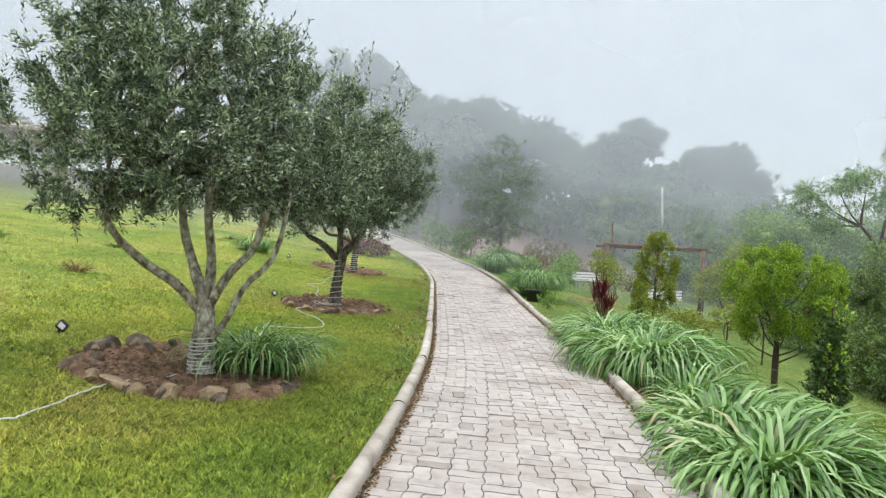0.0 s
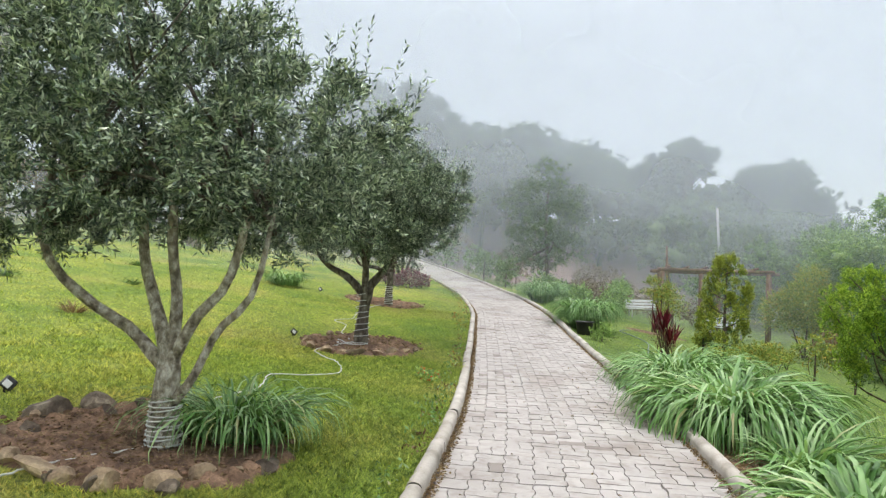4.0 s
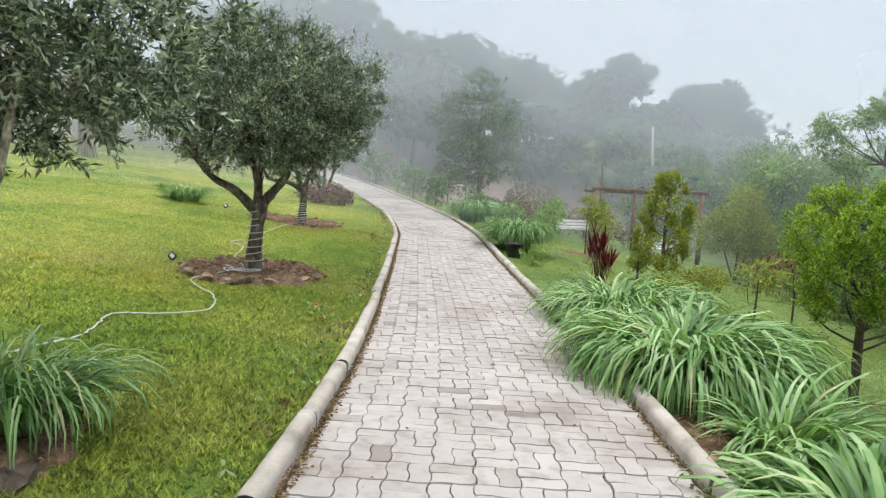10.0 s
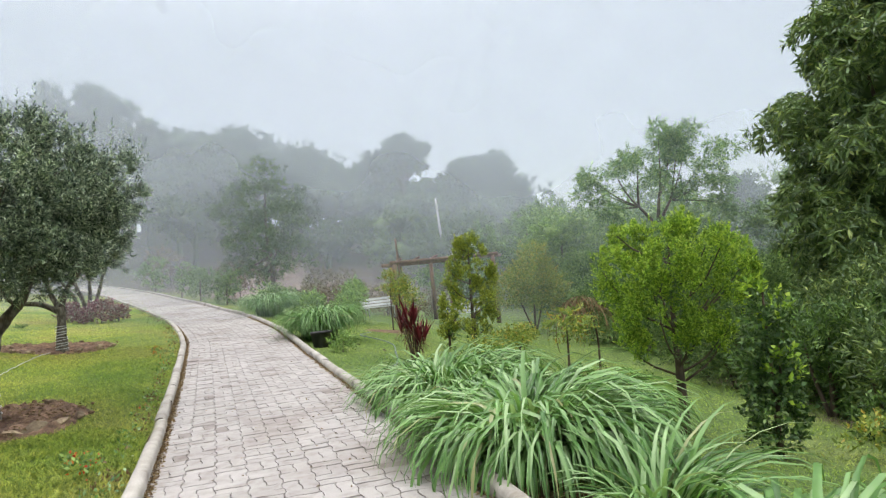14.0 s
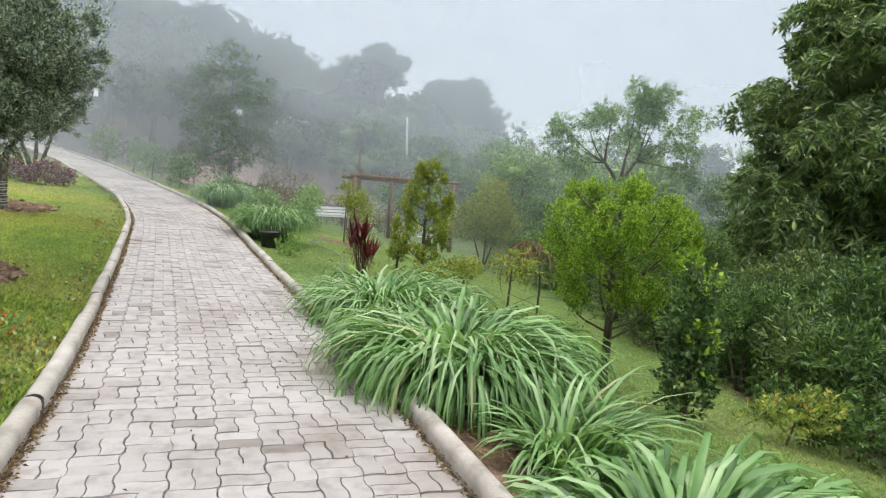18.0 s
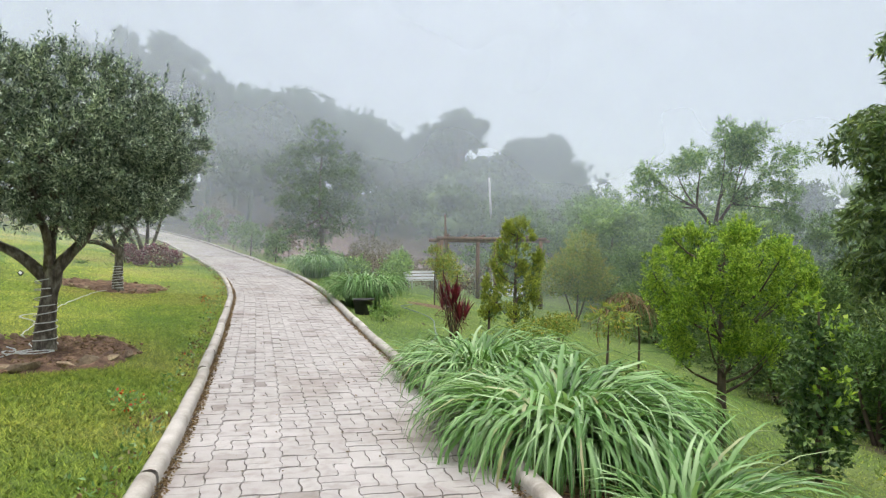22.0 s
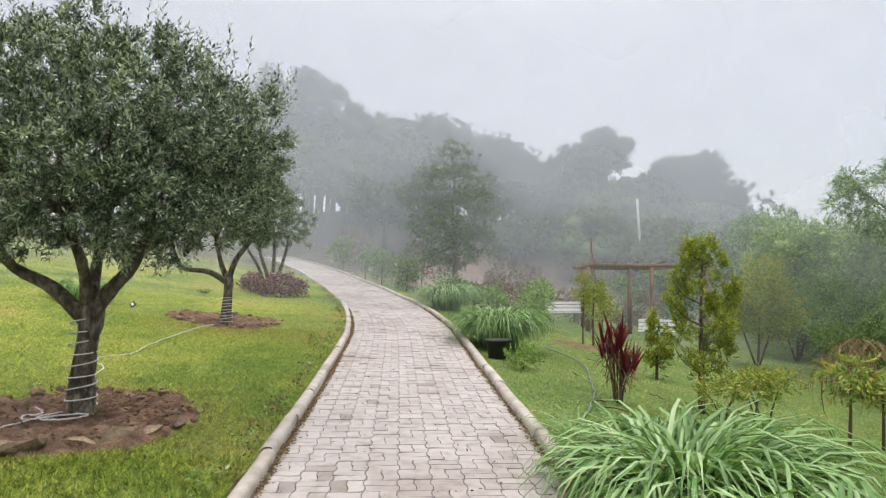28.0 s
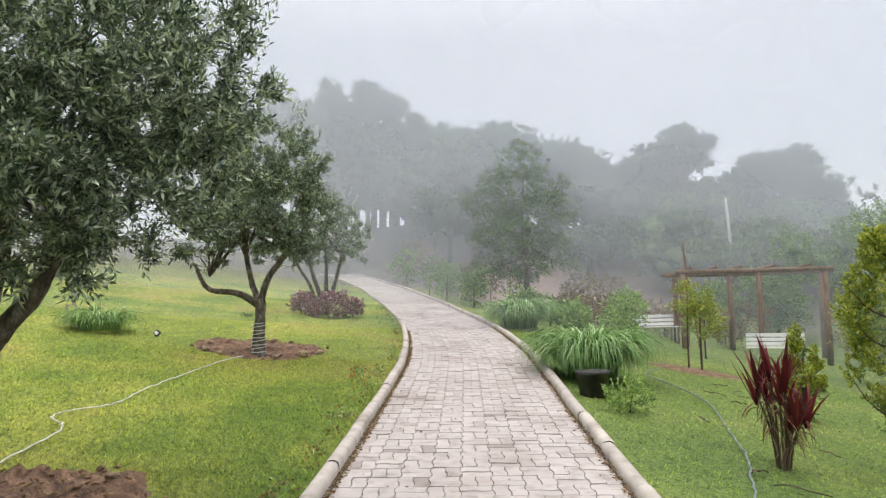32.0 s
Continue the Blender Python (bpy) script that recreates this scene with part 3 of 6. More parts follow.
def blades(n, spread, length, width, rg, lean=(0, 0), e0=(50, 88), bend=(70, 150), segs=7, rz=1.0, skew=0.0, curl=1.35):
    """A clump of long arching blades: roots in a small ellipse, tips hanging outwards."""
    a = rg.uniform(0, 2 * np.pi, n)
    q = np.sqrt(rg.random(n))
    root = np.stack([np.cos(a) * q * spread[0], np.sin(a) * q * spread[1], np.zeros(n)], 1)
    az = a + rg.normal(size=n) * 0.75
    out = np.stack([np.cos(az), np.sin(az)], 1) + np.asarray(lean)
    out = out / np.maximum(np.linalg.norm(out, axis=1, keepdims=True), 1e-6)
    el = np.radians(e0[1] - (e0[1] - e0[0]) * q + rg.normal(size=n) * 6)
    bd = np.radians(rg.uniform(bend[0], bend[1], n))
    L = length * rg.uniform(0.55, 1.15, n) * (1 + skew * out[:, 0])
    s = np.linspace(0, 1, segs)
    E = el[:, None] - bd[:, None] * s[None] ** curl
    step = L[:, None] / (segs - 1)
    hor = np.cumsum(np.cos(E) * step, 1) - (np.cos(E) * step)[:, :1]
    ver = np.cumsum(np.sin(E) * step, 1) - (np.sin(E) * step)[:, :1]
    P = root[:, None] + np.concatenate([out[:, None] * hor[..., None], rz * ver[..., None]], 2)
    side = np.stack([-out[:, 1], out[:, 0], rg.normal(size=n) * 0.25], 1)
    side = unit(side)
    w = width * rg.uniform(0.7, 1.3, n)[:, None] * np.interp(s, [0, 0.25, 0.6, 1], [0.5, 1, 0.85, 0.05])[None]
    left, right = P + side[:, None] * w[..., None] / 2, P - side[:, None] * w[..., None] / 2
    mid = P - np.array([0, 0, 0.22]) * w[..., None]
    V = np.stack([left, mid, right], 2)
    idx = np.arange(n * segs * 3).reshape(n, segs, 3)
    F = np.concatenate([np.stack([idx[:, :-1, k], idx[:, 1:, k], idx[:, 1:, k + 1], idx[:, :-1, k + 1]], -1).reshape(-1, 4) for k in (0, 1)])
    return V.reshape(-1, 3), F


# ---- the lie of the land ----
PATH_Y, PATH_Z = [-30, 0, 4, 8, 12, 16, 20, 27, 36.5, 54, 80], [-0.8, 0, 0.10, 0.22, 0.36, 0.55, 0.82, 1.35, 2.2, 4.0, 6.0]
MID_Y, MID_X = [-30, 0, 3.75, 4.6, 6, 7, 8.5, 10, 14, 20, 25, 31, 39, 46, 56, 80], [-2.5, 0.2, 0.68, 0.77, 0.89, 0.96, 1.02, 1.04, 1.04, 1.02, 0.5, -0.75, -2.7, -4.9, -8.5, -18]
RIDGE_AZ, RIDGE_Z = [-180, -90, -50, -14, -6, 2, 9, 12, 18, 27, 33, 60, 110, 180], [6, 6, 6.5, 7, 8, 8.5, 7.5, 6.5, 5.5, 2.5, -1.0, -3, -3, 6]
HALF = 1.02


def smooth_table(xs, ys, lo, hi, step, passes):
    g = np.arange(lo, hi, step)
    v = np.interp(g, xs, ys)
    k = np.array([0.25, 0.5, 0.25])
    for _ in range(passes):
        v = np.convolve(np.pad(v, 1, mode="edge"), k, mode="valid")
    return g, v


G_Z = smooth_table(PATH_Y, PATH_Z, -30, 80, 0.25, 60)
G_X = smooth_table(MID_Y, MID_X, -30, 80, 0.25, 40)


def path_z(y):
    return np.interp(y, *G_Z)


def path_x(y):
    return np.interp(y, *G_X)


def land(x, y):
    """Height of the lawn and the hills."""
    x, y = np.asarray(x, dtype=float), np.asarray(y, dtype=float)
    d = x - path_x(y)
    lf, rt = np.maximum(-d - 1, 0), np.maximum(d - 1, 0)
    z = path_z(y) + 0.055 * np.clip((-d - 0.9) / 0.2, 0, 1) - 0.03 * np.clip((d - 0.9) / 0.3, 0, 1)
    z = z + 0.05 * np.minimum(lf, 2) + 0.13 * np.clip(lf - 2, 0, 10) + 0.05 * np.clip(lf - 12, 0, 40)
    z = z - 0.12 * np.minimum(rt, 1.2) - 0.19 * np.clip(rt - 1.2, 0, 6) - 0.11 * np.clip(rt - 7.2, 0, 16)
    r, az = np.hypot(x, y), np.degrees(np.arctan2(x, y))
    f = np.clip((r - 36) / 26, 0, 1)
    f = f * f * (3 - 2 * f)
    hill = np.interp(az, RIDGE_AZ, RIDGE_Z) + 0.04 * np.clip(r - 62, 0, 300)
    f = f * np.clip((np.abs(d) - 1.5) / 9, 0, 1) ** (r < 60)
    z = z * (1 - f) + hill * f
    return z + 0.03 * np.sin(x * 0.9 + 1.3) * np.sin(y * 0.7) * np.clip(np.abs(d) - 1.3, 0, 1)


def on(x, y, dz=0.0):
    return (x, y, float(land(x, y)) + dz)


def side_of(u, v):
    """The place u metres across the path and v along it (v is y on the mid line)."""
    v = np.asarray(v, dtype=float)
    t = (path_x(v + 0.1) - path_x(v - 0.1)) / 0.2
    k = 1 / np.sqrt(1 + t * t)
    return path_x(v) + u * k, v - u * t * k


# ---- ground ----
def steps(*spans):
    out = []
    for a, b, s in spans:
        out.extend(np.arange(a, b, s))
    return np.array(out)


gx = steps((-300, -60, 20), (-60, -14, 2), (-14, -3, 0.4), (-3, -0.4, 0.2), (-0.4, 2.6, 0.1), (2.6, 10, 0.3), (10, 60, 2), (60, 301, 20))
gy = steps((-300, -40, 20), (-40, -2, 2), (-2, 24, 0.25), (24, 44, 0.6), (44, 90, 2), (90, 301, 15))
GX, GY = np.meshgrid(gx, gy)
GD = np.abs(GX - path_x(GY))
GZ = land(GX, GY) - 0.09 * np.clip((1.16 - GD) / 0.06, 0, 1) * (GY < 60)
gi = np.arange(GX.size).reshape(GX.shape)
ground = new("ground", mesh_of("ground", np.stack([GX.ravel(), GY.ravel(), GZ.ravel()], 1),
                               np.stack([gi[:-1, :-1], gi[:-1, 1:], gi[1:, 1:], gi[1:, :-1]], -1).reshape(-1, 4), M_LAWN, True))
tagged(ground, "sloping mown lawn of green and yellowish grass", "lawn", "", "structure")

# path bed and kerbs
pv = np.arange(-6, 58, 0.25)
pl, pr = side_of(-HALF - 0.05, pv), side_of(HALF + 0.05, pv)
bedV = np.concatenate([np.stack([pl[0], pl[1], path_z(pv) - 0.017], 1), np.stack([pr[0], pr[1], path_z(pv) - 0.017], 1)])
k = np.arange(len(pv) - 1)
path = new("path", mesh_of("path", bedV, np.stack([k, k + len(pv), k + len(pv) + 1, k + 1], 1), M_BED))
tagged(path, "curving garden path of pale interlocking pavers", "path", "", "structure")

KERB = [(-0.056, -0.16), (-0.056, 0.05), (-0.05, 0.078), (-0.032, 0.094), (0.0, 0.1), (0.032, 0.094), (0.05, 0.078), (0.056, 0.05), (0.056, -0.16)]


def kerb_stone(u, v0, v1, lift, parent, seed):
    rg = np.random.default_rng(seed)
    m = 5
    v = np.concatenate([[v0 + 0.006, v0 + 0.02], np.linspace(v0 + 0.02, v1 - 0.02, m)[1:-1], [v1 - 0.02, v1 - 0.006]])
    V, tilt, dz, du = [], rg.normal() * 0.03, rg.normal() * 0.006 + lift, rg.normal() * 0.006
    for j, w in enumerate(v):
        s = 0.93 if j in (0, len(v) - 1) else 1.0
        for a, z in KERB:
            x, y = side_of(u + du + a * s, w)
            V.append((float(x), float(y), float(path_z(w)) + (z * s if z > 0 else z) + dz + a * tilt))
    q = len(KERB)
    F = [[j * q + i, j * q + i + 1, (j + 1) * q + i + 1, (j + 1) * q + i] for j in range(len(v) - 1) for i in range(q - 1)]
    F += [list(range(q)), [(len(v) - 1) * q + i for i in range(q)][::-1]]
    return part("kerb_stone", (V, F), M_KERB, parent, smooth=True)


for nm, u, start, lab in (("kerb_left", -HALF - 0.062, -4.6, "rounded concrete kerb stones along the lawn"), ("kerb_right", HALF + 0.062, -4.1, "rounded concrete kerb stones by the grass clumps")):
    kb = thing(nm, (0, 0, 0), lab, "kerb", "", "structure")
    v = start
    n = 0
    while v < 56:
        ln = 1.13 if v < 30 else 2.2
        kerb_stone(u, v, v + ln, -0.012 if u > 0 else 0.0, kb, 100 * (u > 0) + n)
        v += ln
        n += 1


# ---- fog ----
def fog_sheet(radius, density, low, high, seed):
    a = np.radians(np.arange(0, 361, 4.0))
    zs = np.array([-14.0, 0.0, 6.0, 12.0, 20.0, 32.0, 60.0])
    V = np.array([(radius * math.sin(t) * (1 + 0.04 * math.sin(3 * t + seed)), 6 + radius * math.cos(t) * (1 + 0.04 * math.sin(2 * t + seed)), z) for z in zs for t in a])
    n = len(a)
    F = np.array([[j * n + i, j * n + i + 1, (j + 1) * n + i + 1, (j + 1) * n + i] for j in range(len(zs) - 1) for i in range(n - 1)])
    ob = new("fog_bank", mesh_of("fog_bank", V, F, fog_material("thin_mist", density, low, high), True))
    tagged(ob, "pale drifting morning mist over the slope", "fog", "", "structure")


for i, (r, d, lo, hi) in enumerate([(18, 0.09, 1.0, 1.2), (25, 0.15, 1.0, 1.3), (36, 0.165, 0.95, 1.8), (46, 0.14, 0.9, 3.0)]):
    fog_sheet(r, d, lo, hi, i * 1.7)


# ---- trees ----
def lump(b, rg, na=9, nb=6):
    """The dense inside of a far crown."""
    th, ph = np.meshgrid(np.linspace(0, 2 * np.pi, na, endpoint=False), np.linspace(0.05, np.pi - 0.05, nb))
    d = np.stack([np.cos(th) * np.sin(ph), np.sin(th) * np.sin(ph), np.cos(ph)], -1).reshape(-1, 3)
    V = np.array(b[:3]) + d * np.array(b[3:6]) * (0.82 + 0.16 * rg.normal(size=(len(d), 1)))
    i = np.arange(na * nb).reshape(nb, na)
    j = np.roll(i, -1, axis=1)
    return V, np.stack([i[:-1], i[1:], j[1:], j[:-1]], -1).reshape(-1, 4)


def stems(base_z, lines, parent, mat, names="limb"):
    made = []
    for j, (pts, r) in enumerate(lines):
        nm = "trunk" if j == 0 else names
        made.append(part(nm, tube(spline(pts, 14 if j == 0 else 12), r, 10 if j == 0 else 8, 0.05, j), mat, parent, smooth=True))
    return made


def crown(parent, geo, mat, label=""):
    part("crown", geo, mat, parent, label)


def twigs(blobs, n, start, rg, r=0.009):
    """Thin inner branches from the fork into the crown."""
    gs = []
    B = np.array(blobs)
    for _ in range(n):
        b = B[rg.integers(len(B))]
        d = unit(rg.normal(size=3) + np.array([0, 0, 0.4]))
        end = b[:3] + d * b[3:6] * 0.85
        s = np.asarray(start[rg.integers(len(start))], dtype=float)
        mid = s * 0.5 + end * 0.5 + np.array([0, 0, 0.12])
        gs.append(tube(spline([s, mid, end], 7), [r * 2.4, r * 1.4, r * 0.5], 5))
    return gs


def olive(at, lines, blobs, count, seed, label, ends, leaf=0.062, shoots=90, nt=26, bark=None):
    rg = np.random.default_rng(seed)
    t = thing("olive_tree", at, label, "tree", "olive trees on the lawn")
    limbs = stems(0, lines, t, bark or M_DARKBARK)
    for g in twigs(blobs, nt, ends, rg):
        near = min(limbs[1:], key=lambda q: float(np.abs(np.array([v.co[:] for v in q.data.vertices])[-1] - g[0][0]).sum()))
        part("branch", g, M_DARKBARK, near)
    g = boughs(blobs, count, 9, 14, 0.2, leaf, leaf * 0.27, rg, 0.45, 0.4, count // 12, 0.14)
    B = np.array(blobs)[rg.choice(len(blobs), shoots)]
    d = unit(rg.normal(size=(shoots, 3)) * np.array([1, 1, 0.6]) + np.array([0, 0, 0.75]))
    g2 = shoots_of(B[:, :3] + d * B[:, 3:6] * 0.9, unit(d * 0.5 + rg.normal(size=(shoots, 3)) * 0.2 + np.array([0, 0, 1.0])), rg.uniform(0.25, 0.5, shoots), 16, leaf, leaf * 0.3, rg, 0.55)
    crown(t, join(g, g2), M_OLIVE, "dense grey-green crown of narrow leaves")
    return t


O1, O2, O3, O4 = on(-2.0, 5.87), on(-1.76, 12.0), on(-2.3, 18.85), on(-3.0, 26.6)
olive(O1, [([(0, 0, -0.05), (-0.01, 0, 0.28), (0.01, 0, 0.55), (0.0, 0.02, 0.72)], [0.115, 0.09, 0.085, 0.075]),
           ([(-0.02, 0, 0.55), (-0.3, 0.05, 0.8), (-0.6, 0.0, 1.0), (-0.85, -0.1, 1.3), (-0.95, -0.1, 1.8)], [0.05, 0.04, 0.034, 0.02]),
           ([(0, 0, 0.65), (-0.16, 0.12, 0.95), (-0.3, 0.15, 1.4), (-0.36, 0.25, 2.2)], [0.06, 0.046, 0.038, 0.022]),
           ([(0, 0.02, 0.65), (0.02, 0.05, 1.0), (-0.03, 0.02, 1.5), (0.05, -0.1, 2.4)], [0.056, 0.042, 0.036, 0.022]),
           ([(0.03, 0, 0.6), (0.2, -0.05, 0.9), (0.42, -0.08, 1.15), (0.55, -0.1, 1.6), (0.65, 0.0, 2.1)], [0.046, 0.036, 0.03, 0.018]),
           ([(0.06, -0.02, 0.32), (0.2, -0.04, 0.5), (0.36, -0.05, 0.82), (0.6, -0.06, 1.1), (0.72, -0.05, 1.7)], [0.038, 0.03, 0.026, 0.015])],
      [(-0.28, 0, 2.45, 1.05, 1.1, 0.95), (-0.65, 0, 1.85, 0.5, 0.6, 0.45), (-1.05, 0, 1.95, 0.75, 0.85, 0.62), (0.6, 0.0, 2.05, 0.75, 0.8, 0.7), (-0.5, 0.1, 3.1, 0.85, 0.85, 0.7), (0.0, 0.1, 2.85, 0.5, 0.6, 0.6), (1.1, 0.1, 2.1, 0.55, 0.6, 0.6),
       (0.0, -0.75, 2.0, 0.9, 0.5, 0.5), (-1.25, 0.0, 2.6, 0.5, 0.6, 0.6), (0.1, 0.7, 1.9, 0.9, 0.5, 0.55), (0.75, 0.85, 1.75, 0.35, 0.35, 0.25)],
      900, 11, "multi-stemmed olive tree, lower trunk wrapped in white cord", [(-0.9, -0.1, 1.5), (-0.3, 0.2, 1.8), (0, 0, 1.8), (0.55, -0.1, 1.6), (0.7, 0, 1.5)], 0.056, 170, 34, M_BARK)
olive(O2, [([(0, 0, -0.05), (0.0, 0, 0.3), (0.03, 0, 0.6), (0.08, 0, 0.95)], [0.13, 0.1, 0.09, 0.1]),
           ([(0.0, 0, 0.85), (-0.3, 0.0, 1.12), (-0.6, -0.05, 1.3), (-0.95, -0.1, 1.75)], [0.075, 0.055, 0.045, 0.03]),
           ([(0.06, 0, 0.9), (0.22, 0.0, 1.1), (0.4, 0.05, 1.35), (0.6, 0.05, 1.9)], [0.08, 0.06, 0.05, 0.03]),
           ([(0.03, 0.02, 0.9), (0.0, 0.2, 1.3), (0.05, 0.25, 1.8), (0.1, 0.2, 2.4)], [0.06, 0.05, 0.04, 0.03]),
           ([(0.03, -0.02, 0.92), (0.05, -0.18, 1.3), (-0.1, -0.25, 1.8), (-0.15, -0.2, 2.4)], [0.055, 0.045, 0.04, 0.025])],
      [(0.1, 0, 2.35, 1.3, 1.25, 0.95), (-0.6, 0, 2.15, 0.85, 0.9, 0.75), (0.75, 0, 2.05, 0.75, 0.85, 0.75), (-0.05, 0, 2.84, 1.0, 0.95, 0.55), (0.1, -0.6, 2.0, 0.9, 0.55, 0.6), (1.15, 0, 2.45, 0.5, 0.6, 0.5)],
      920, 12, "rounded olive tree with forked trunk wrapped in string lights", [(-0.7, 0, 1.5), (0.5, 0, 1.6), (0.05, 0.2, 1.7), (-0.1, -0.2, 1.7)], 0.056, 170)
olive(O3, [([(0, 0, -0.05), (0.0, 0, 0.3), (0.02, 0, 0.6), (0.03, 0, 0.92)], [0.12, 0.095, 0.085, 0.085]),
           ([(0.0, 0, 0.82), (-0.35, 0.0, 1.02), (-0.8, -0.05, 1.1), (-1.0, -0.1, 1.5)], [0.06, 0.05, 0.04, 0.025]),
           ([(0.0, 0, 0.88), (-0.15, 0.1, 1.2), (-0.25, 0.1, 1.7), (-0.3, 0.1, 2.2)], [0.055, 0.045, 0.04, 0.025]),
           ([(0.03, 0, 0.88), (0.15, 0.0, 1.25), (0.42, 0.05, 1.65), (0.5, 0.05, 2.1)], [0.06, 0.05, 0.04, 0.025])],
      [(0.0, 0, 2.5, 1.1, 1.0, 0.85), (0.45, 0, 2.3, 0.75, 0.8, 0.75), (-0.55, 0, 2.0, 0.75, 0.7, 0.6), (0.3, 0, 3.1, 0.75, 0.75, 0.65)],
      450, 13, "young olive tree in an earth ring, trunk wrapped in white cord", [(-0.8, 0, 1.3), (-0.25, 0.1, 1.6), (0.4, 0, 1.7)], 0.066, 60, 18)
olive(O4, [([(0, 0, -0.05), (-0.05, 0, 0.5), (-0.25, 0, 1.1), (-0.45, 0, 1.9)], [0.09, 0.07, 0.06, 0.04]),
           ([(0.05, 0, 0.0), (0.1, 0, 0.6), (0.12, 0, 1.2), (0.1, 0, 2.0)], [0.07, 0.06, 0.05, 0.03]),
           ([(0.08, 0, 0.0), (0.3, 0, 0.7), (0.45, 0, 1.2), (0.6, 0, 1.9)], [0.07, 0.055, 0.05, 0.03]),
           ([(-0.05, 0, 0.0), (-0.35, 0.1, 0.8), (-0.7, 0.1, 1.4), (-0.8, 0.1, 2.0)], [0.06, 0.05, 0.04, 0.03])],
      [(0.0, 0, 2.25, 1.25, 1.1, 0.8), (0.7, 0, 2.05, 0.7, 0.8, 0.65), (-0.7, 0, 2.1, 0.7, 0.8, 0.7), (0.05, 0, 2.85, 0.8, 0.8, 0.5)],
      240, 14, "olive tree with several leaning stems above pink bushes", [(-0.5, 0, 1.7), (0.1, 0, 1.8), (0.55, 0, 1.7)], 0.07, 40, 14)


def wrapped_cord(at, z0, z1, turns, r0, r1, label):
    s = np.linspace(0, 1, int(turns * 14))
    a = s * turns * 2 * np.pi
    r = r0 + (r1 - r0) * s
    pts = np.stack([np.cos(a) * r, np.sin(a) * r, z0 + (z1 - z0) * s + 0.012 * np.sin(a * 0.5 + 1)], 1)
    ob = part("string_light", tube(pts, [0.006, 0.006], 5), M_CABLE)
    ob.location = at
    tagged(ob, label, "string light", "cords wound round the olive trunks")


wrapped_cord(O1, 0.02, 0.34, 10, 0.125, 0.105, "white light cord wound tightly round an olive trunk")
wrapped_cord(O2, 0.1, 0.85, 8, 0.125, 0.105, "white light cord wound loosely round an olive trunk")
wrapped_cord(O3, 0.05, 0.55, 9, 0.118, 0.098, "white light cord wound round a young olive trunk")


# ---- earth rings with stones ----
def earth_ring(at, rx, ry, seed, stones, label, big=()):
    rg = np.random.default_rng(seed)
    nr, na = 14, 90
    V = []
    for i in range(nr):
        q = i / (nr - 1)
        for j in range(na):
            a = 2 * np.pi * j / na
            e = 1 + 0.06 * math.sin(3 * a + seed) + 0.04 * math.sin(7 * a) + 0.025 * math.sin(17 * a + 2 * seed) * q + 0.02 * math.sin(29 * a) * q
            x, y = at[0] + rx * q * e * math.cos(a), at[1] + ry * q * e * math.sin(a)
            z = float(land(x, y)) + (0.03 + 0.016 * rg.normal() + (0.025 + 0.02 * rg.normal() + 0.015 * math.sin(5 * a + seed)) * math.exp(-((q - 0.86) / 0.11) ** 2)) * (1 - q ** 14) - 0.015 * (q > 0.99)
            V.append((x, y, z))
    F = [[i * na + j, i * na + (j + 1) % na, (i + 1) * na + (j + 1) % na, (i + 1) * na + j] for i in range(nr - 1) for j in range(na)]
    bed = thing("planting_bed", (0, 0, 0), label, "planting bed", "earth rings round the olive trees")
    part("soil", (V, F), M_SOIL, bed, smooth=True)
    for j, (deg, s) in enumerate(stones):
        a = math.radians(deg + 4 * rg.normal())
        k = rg.uniform(0.84, 0.97)
        x, y = at[0] + rx * k * math.cos(a), at[1] + ry * k * math.sin(a)
        st = part("stone", rock((s * rg.uniform(1.1, 1.6), s * rg.uniform(0.7, 1.0), s * rg.uniform(0.6, 0.85)), seed * 50 + j), M_ROCK, bed)
        st.location, st.rotation_euler = on(x, y, 0.045), (rg.normal() * 0.3, rg.normal() * 0.25, a + 1.57 + rg.normal() * 0.5)
    for j in range(60):
        a, k, s = rg.uniform(0, 6.28), rg.uniform(0.6, 1.03), rg.uniform(0.012, 0.035)
        x, y = at[0] + rx * k * math.cos(a), at[1] + ry * k * math.sin(a)
        st = part("clod", rock((s * 1.3, s, s * 0.7), seed * 90 + j), M_SOIL, bed)
        st.location = on(x, y, 0.05)
    for j, (x, y, s) in enumerate(big):
        st = part("boulder", rock((s * 1.15, s * 0.8, s * 0.72), seed * 70 + j), M_BOULDER, bed, "large dark brown fieldstone")
        st.location, st.rotation_euler = on(x, y, s * 0.25), (0.1 * j, 0.2, j * 1.3)


earth_ring((-2.1, 5.9), 1.0, 0.88, 3, [(215, 0.1), (235, 0.08), (250, 0.11), (262, 0.07), (275, 0.1), (290, 0.09), (306, 0.07), (320, 0.09), (335, 0.06), (185, 0.07), (170, 0.06), (30, 0.06)], "round bed of bare reddish earth edged with stones",
           [(-2.82, 6.4, 0.16), (-2.55, 6.58, 0.13), (-2.25, 6.64, 0.15), (-2.95, 6.05, 0.16), (-2.82, 5.7, 0.11), (-2.62, 6.3, 0.11), (-1.2, 5.66, 0.13), (-1.6, 5.12, 0.09), (-2.0, 5.05, 0.1), (-2.3, 5.1, 0.08)])
earth_ring((-1.73, 11.97), 0.95, 1.15, 4, [(200, 0.12), (214, 0.09), (228, 0.1), (243, 0.11), (258, 0.08), (277, 0.12), (296, 0.08), (318, 0.13), (328, 0.08), (350, 0.07), (150, 0.08), (120, 0.06), (60, 0.07)], "round bed of brown earth with pale stones")
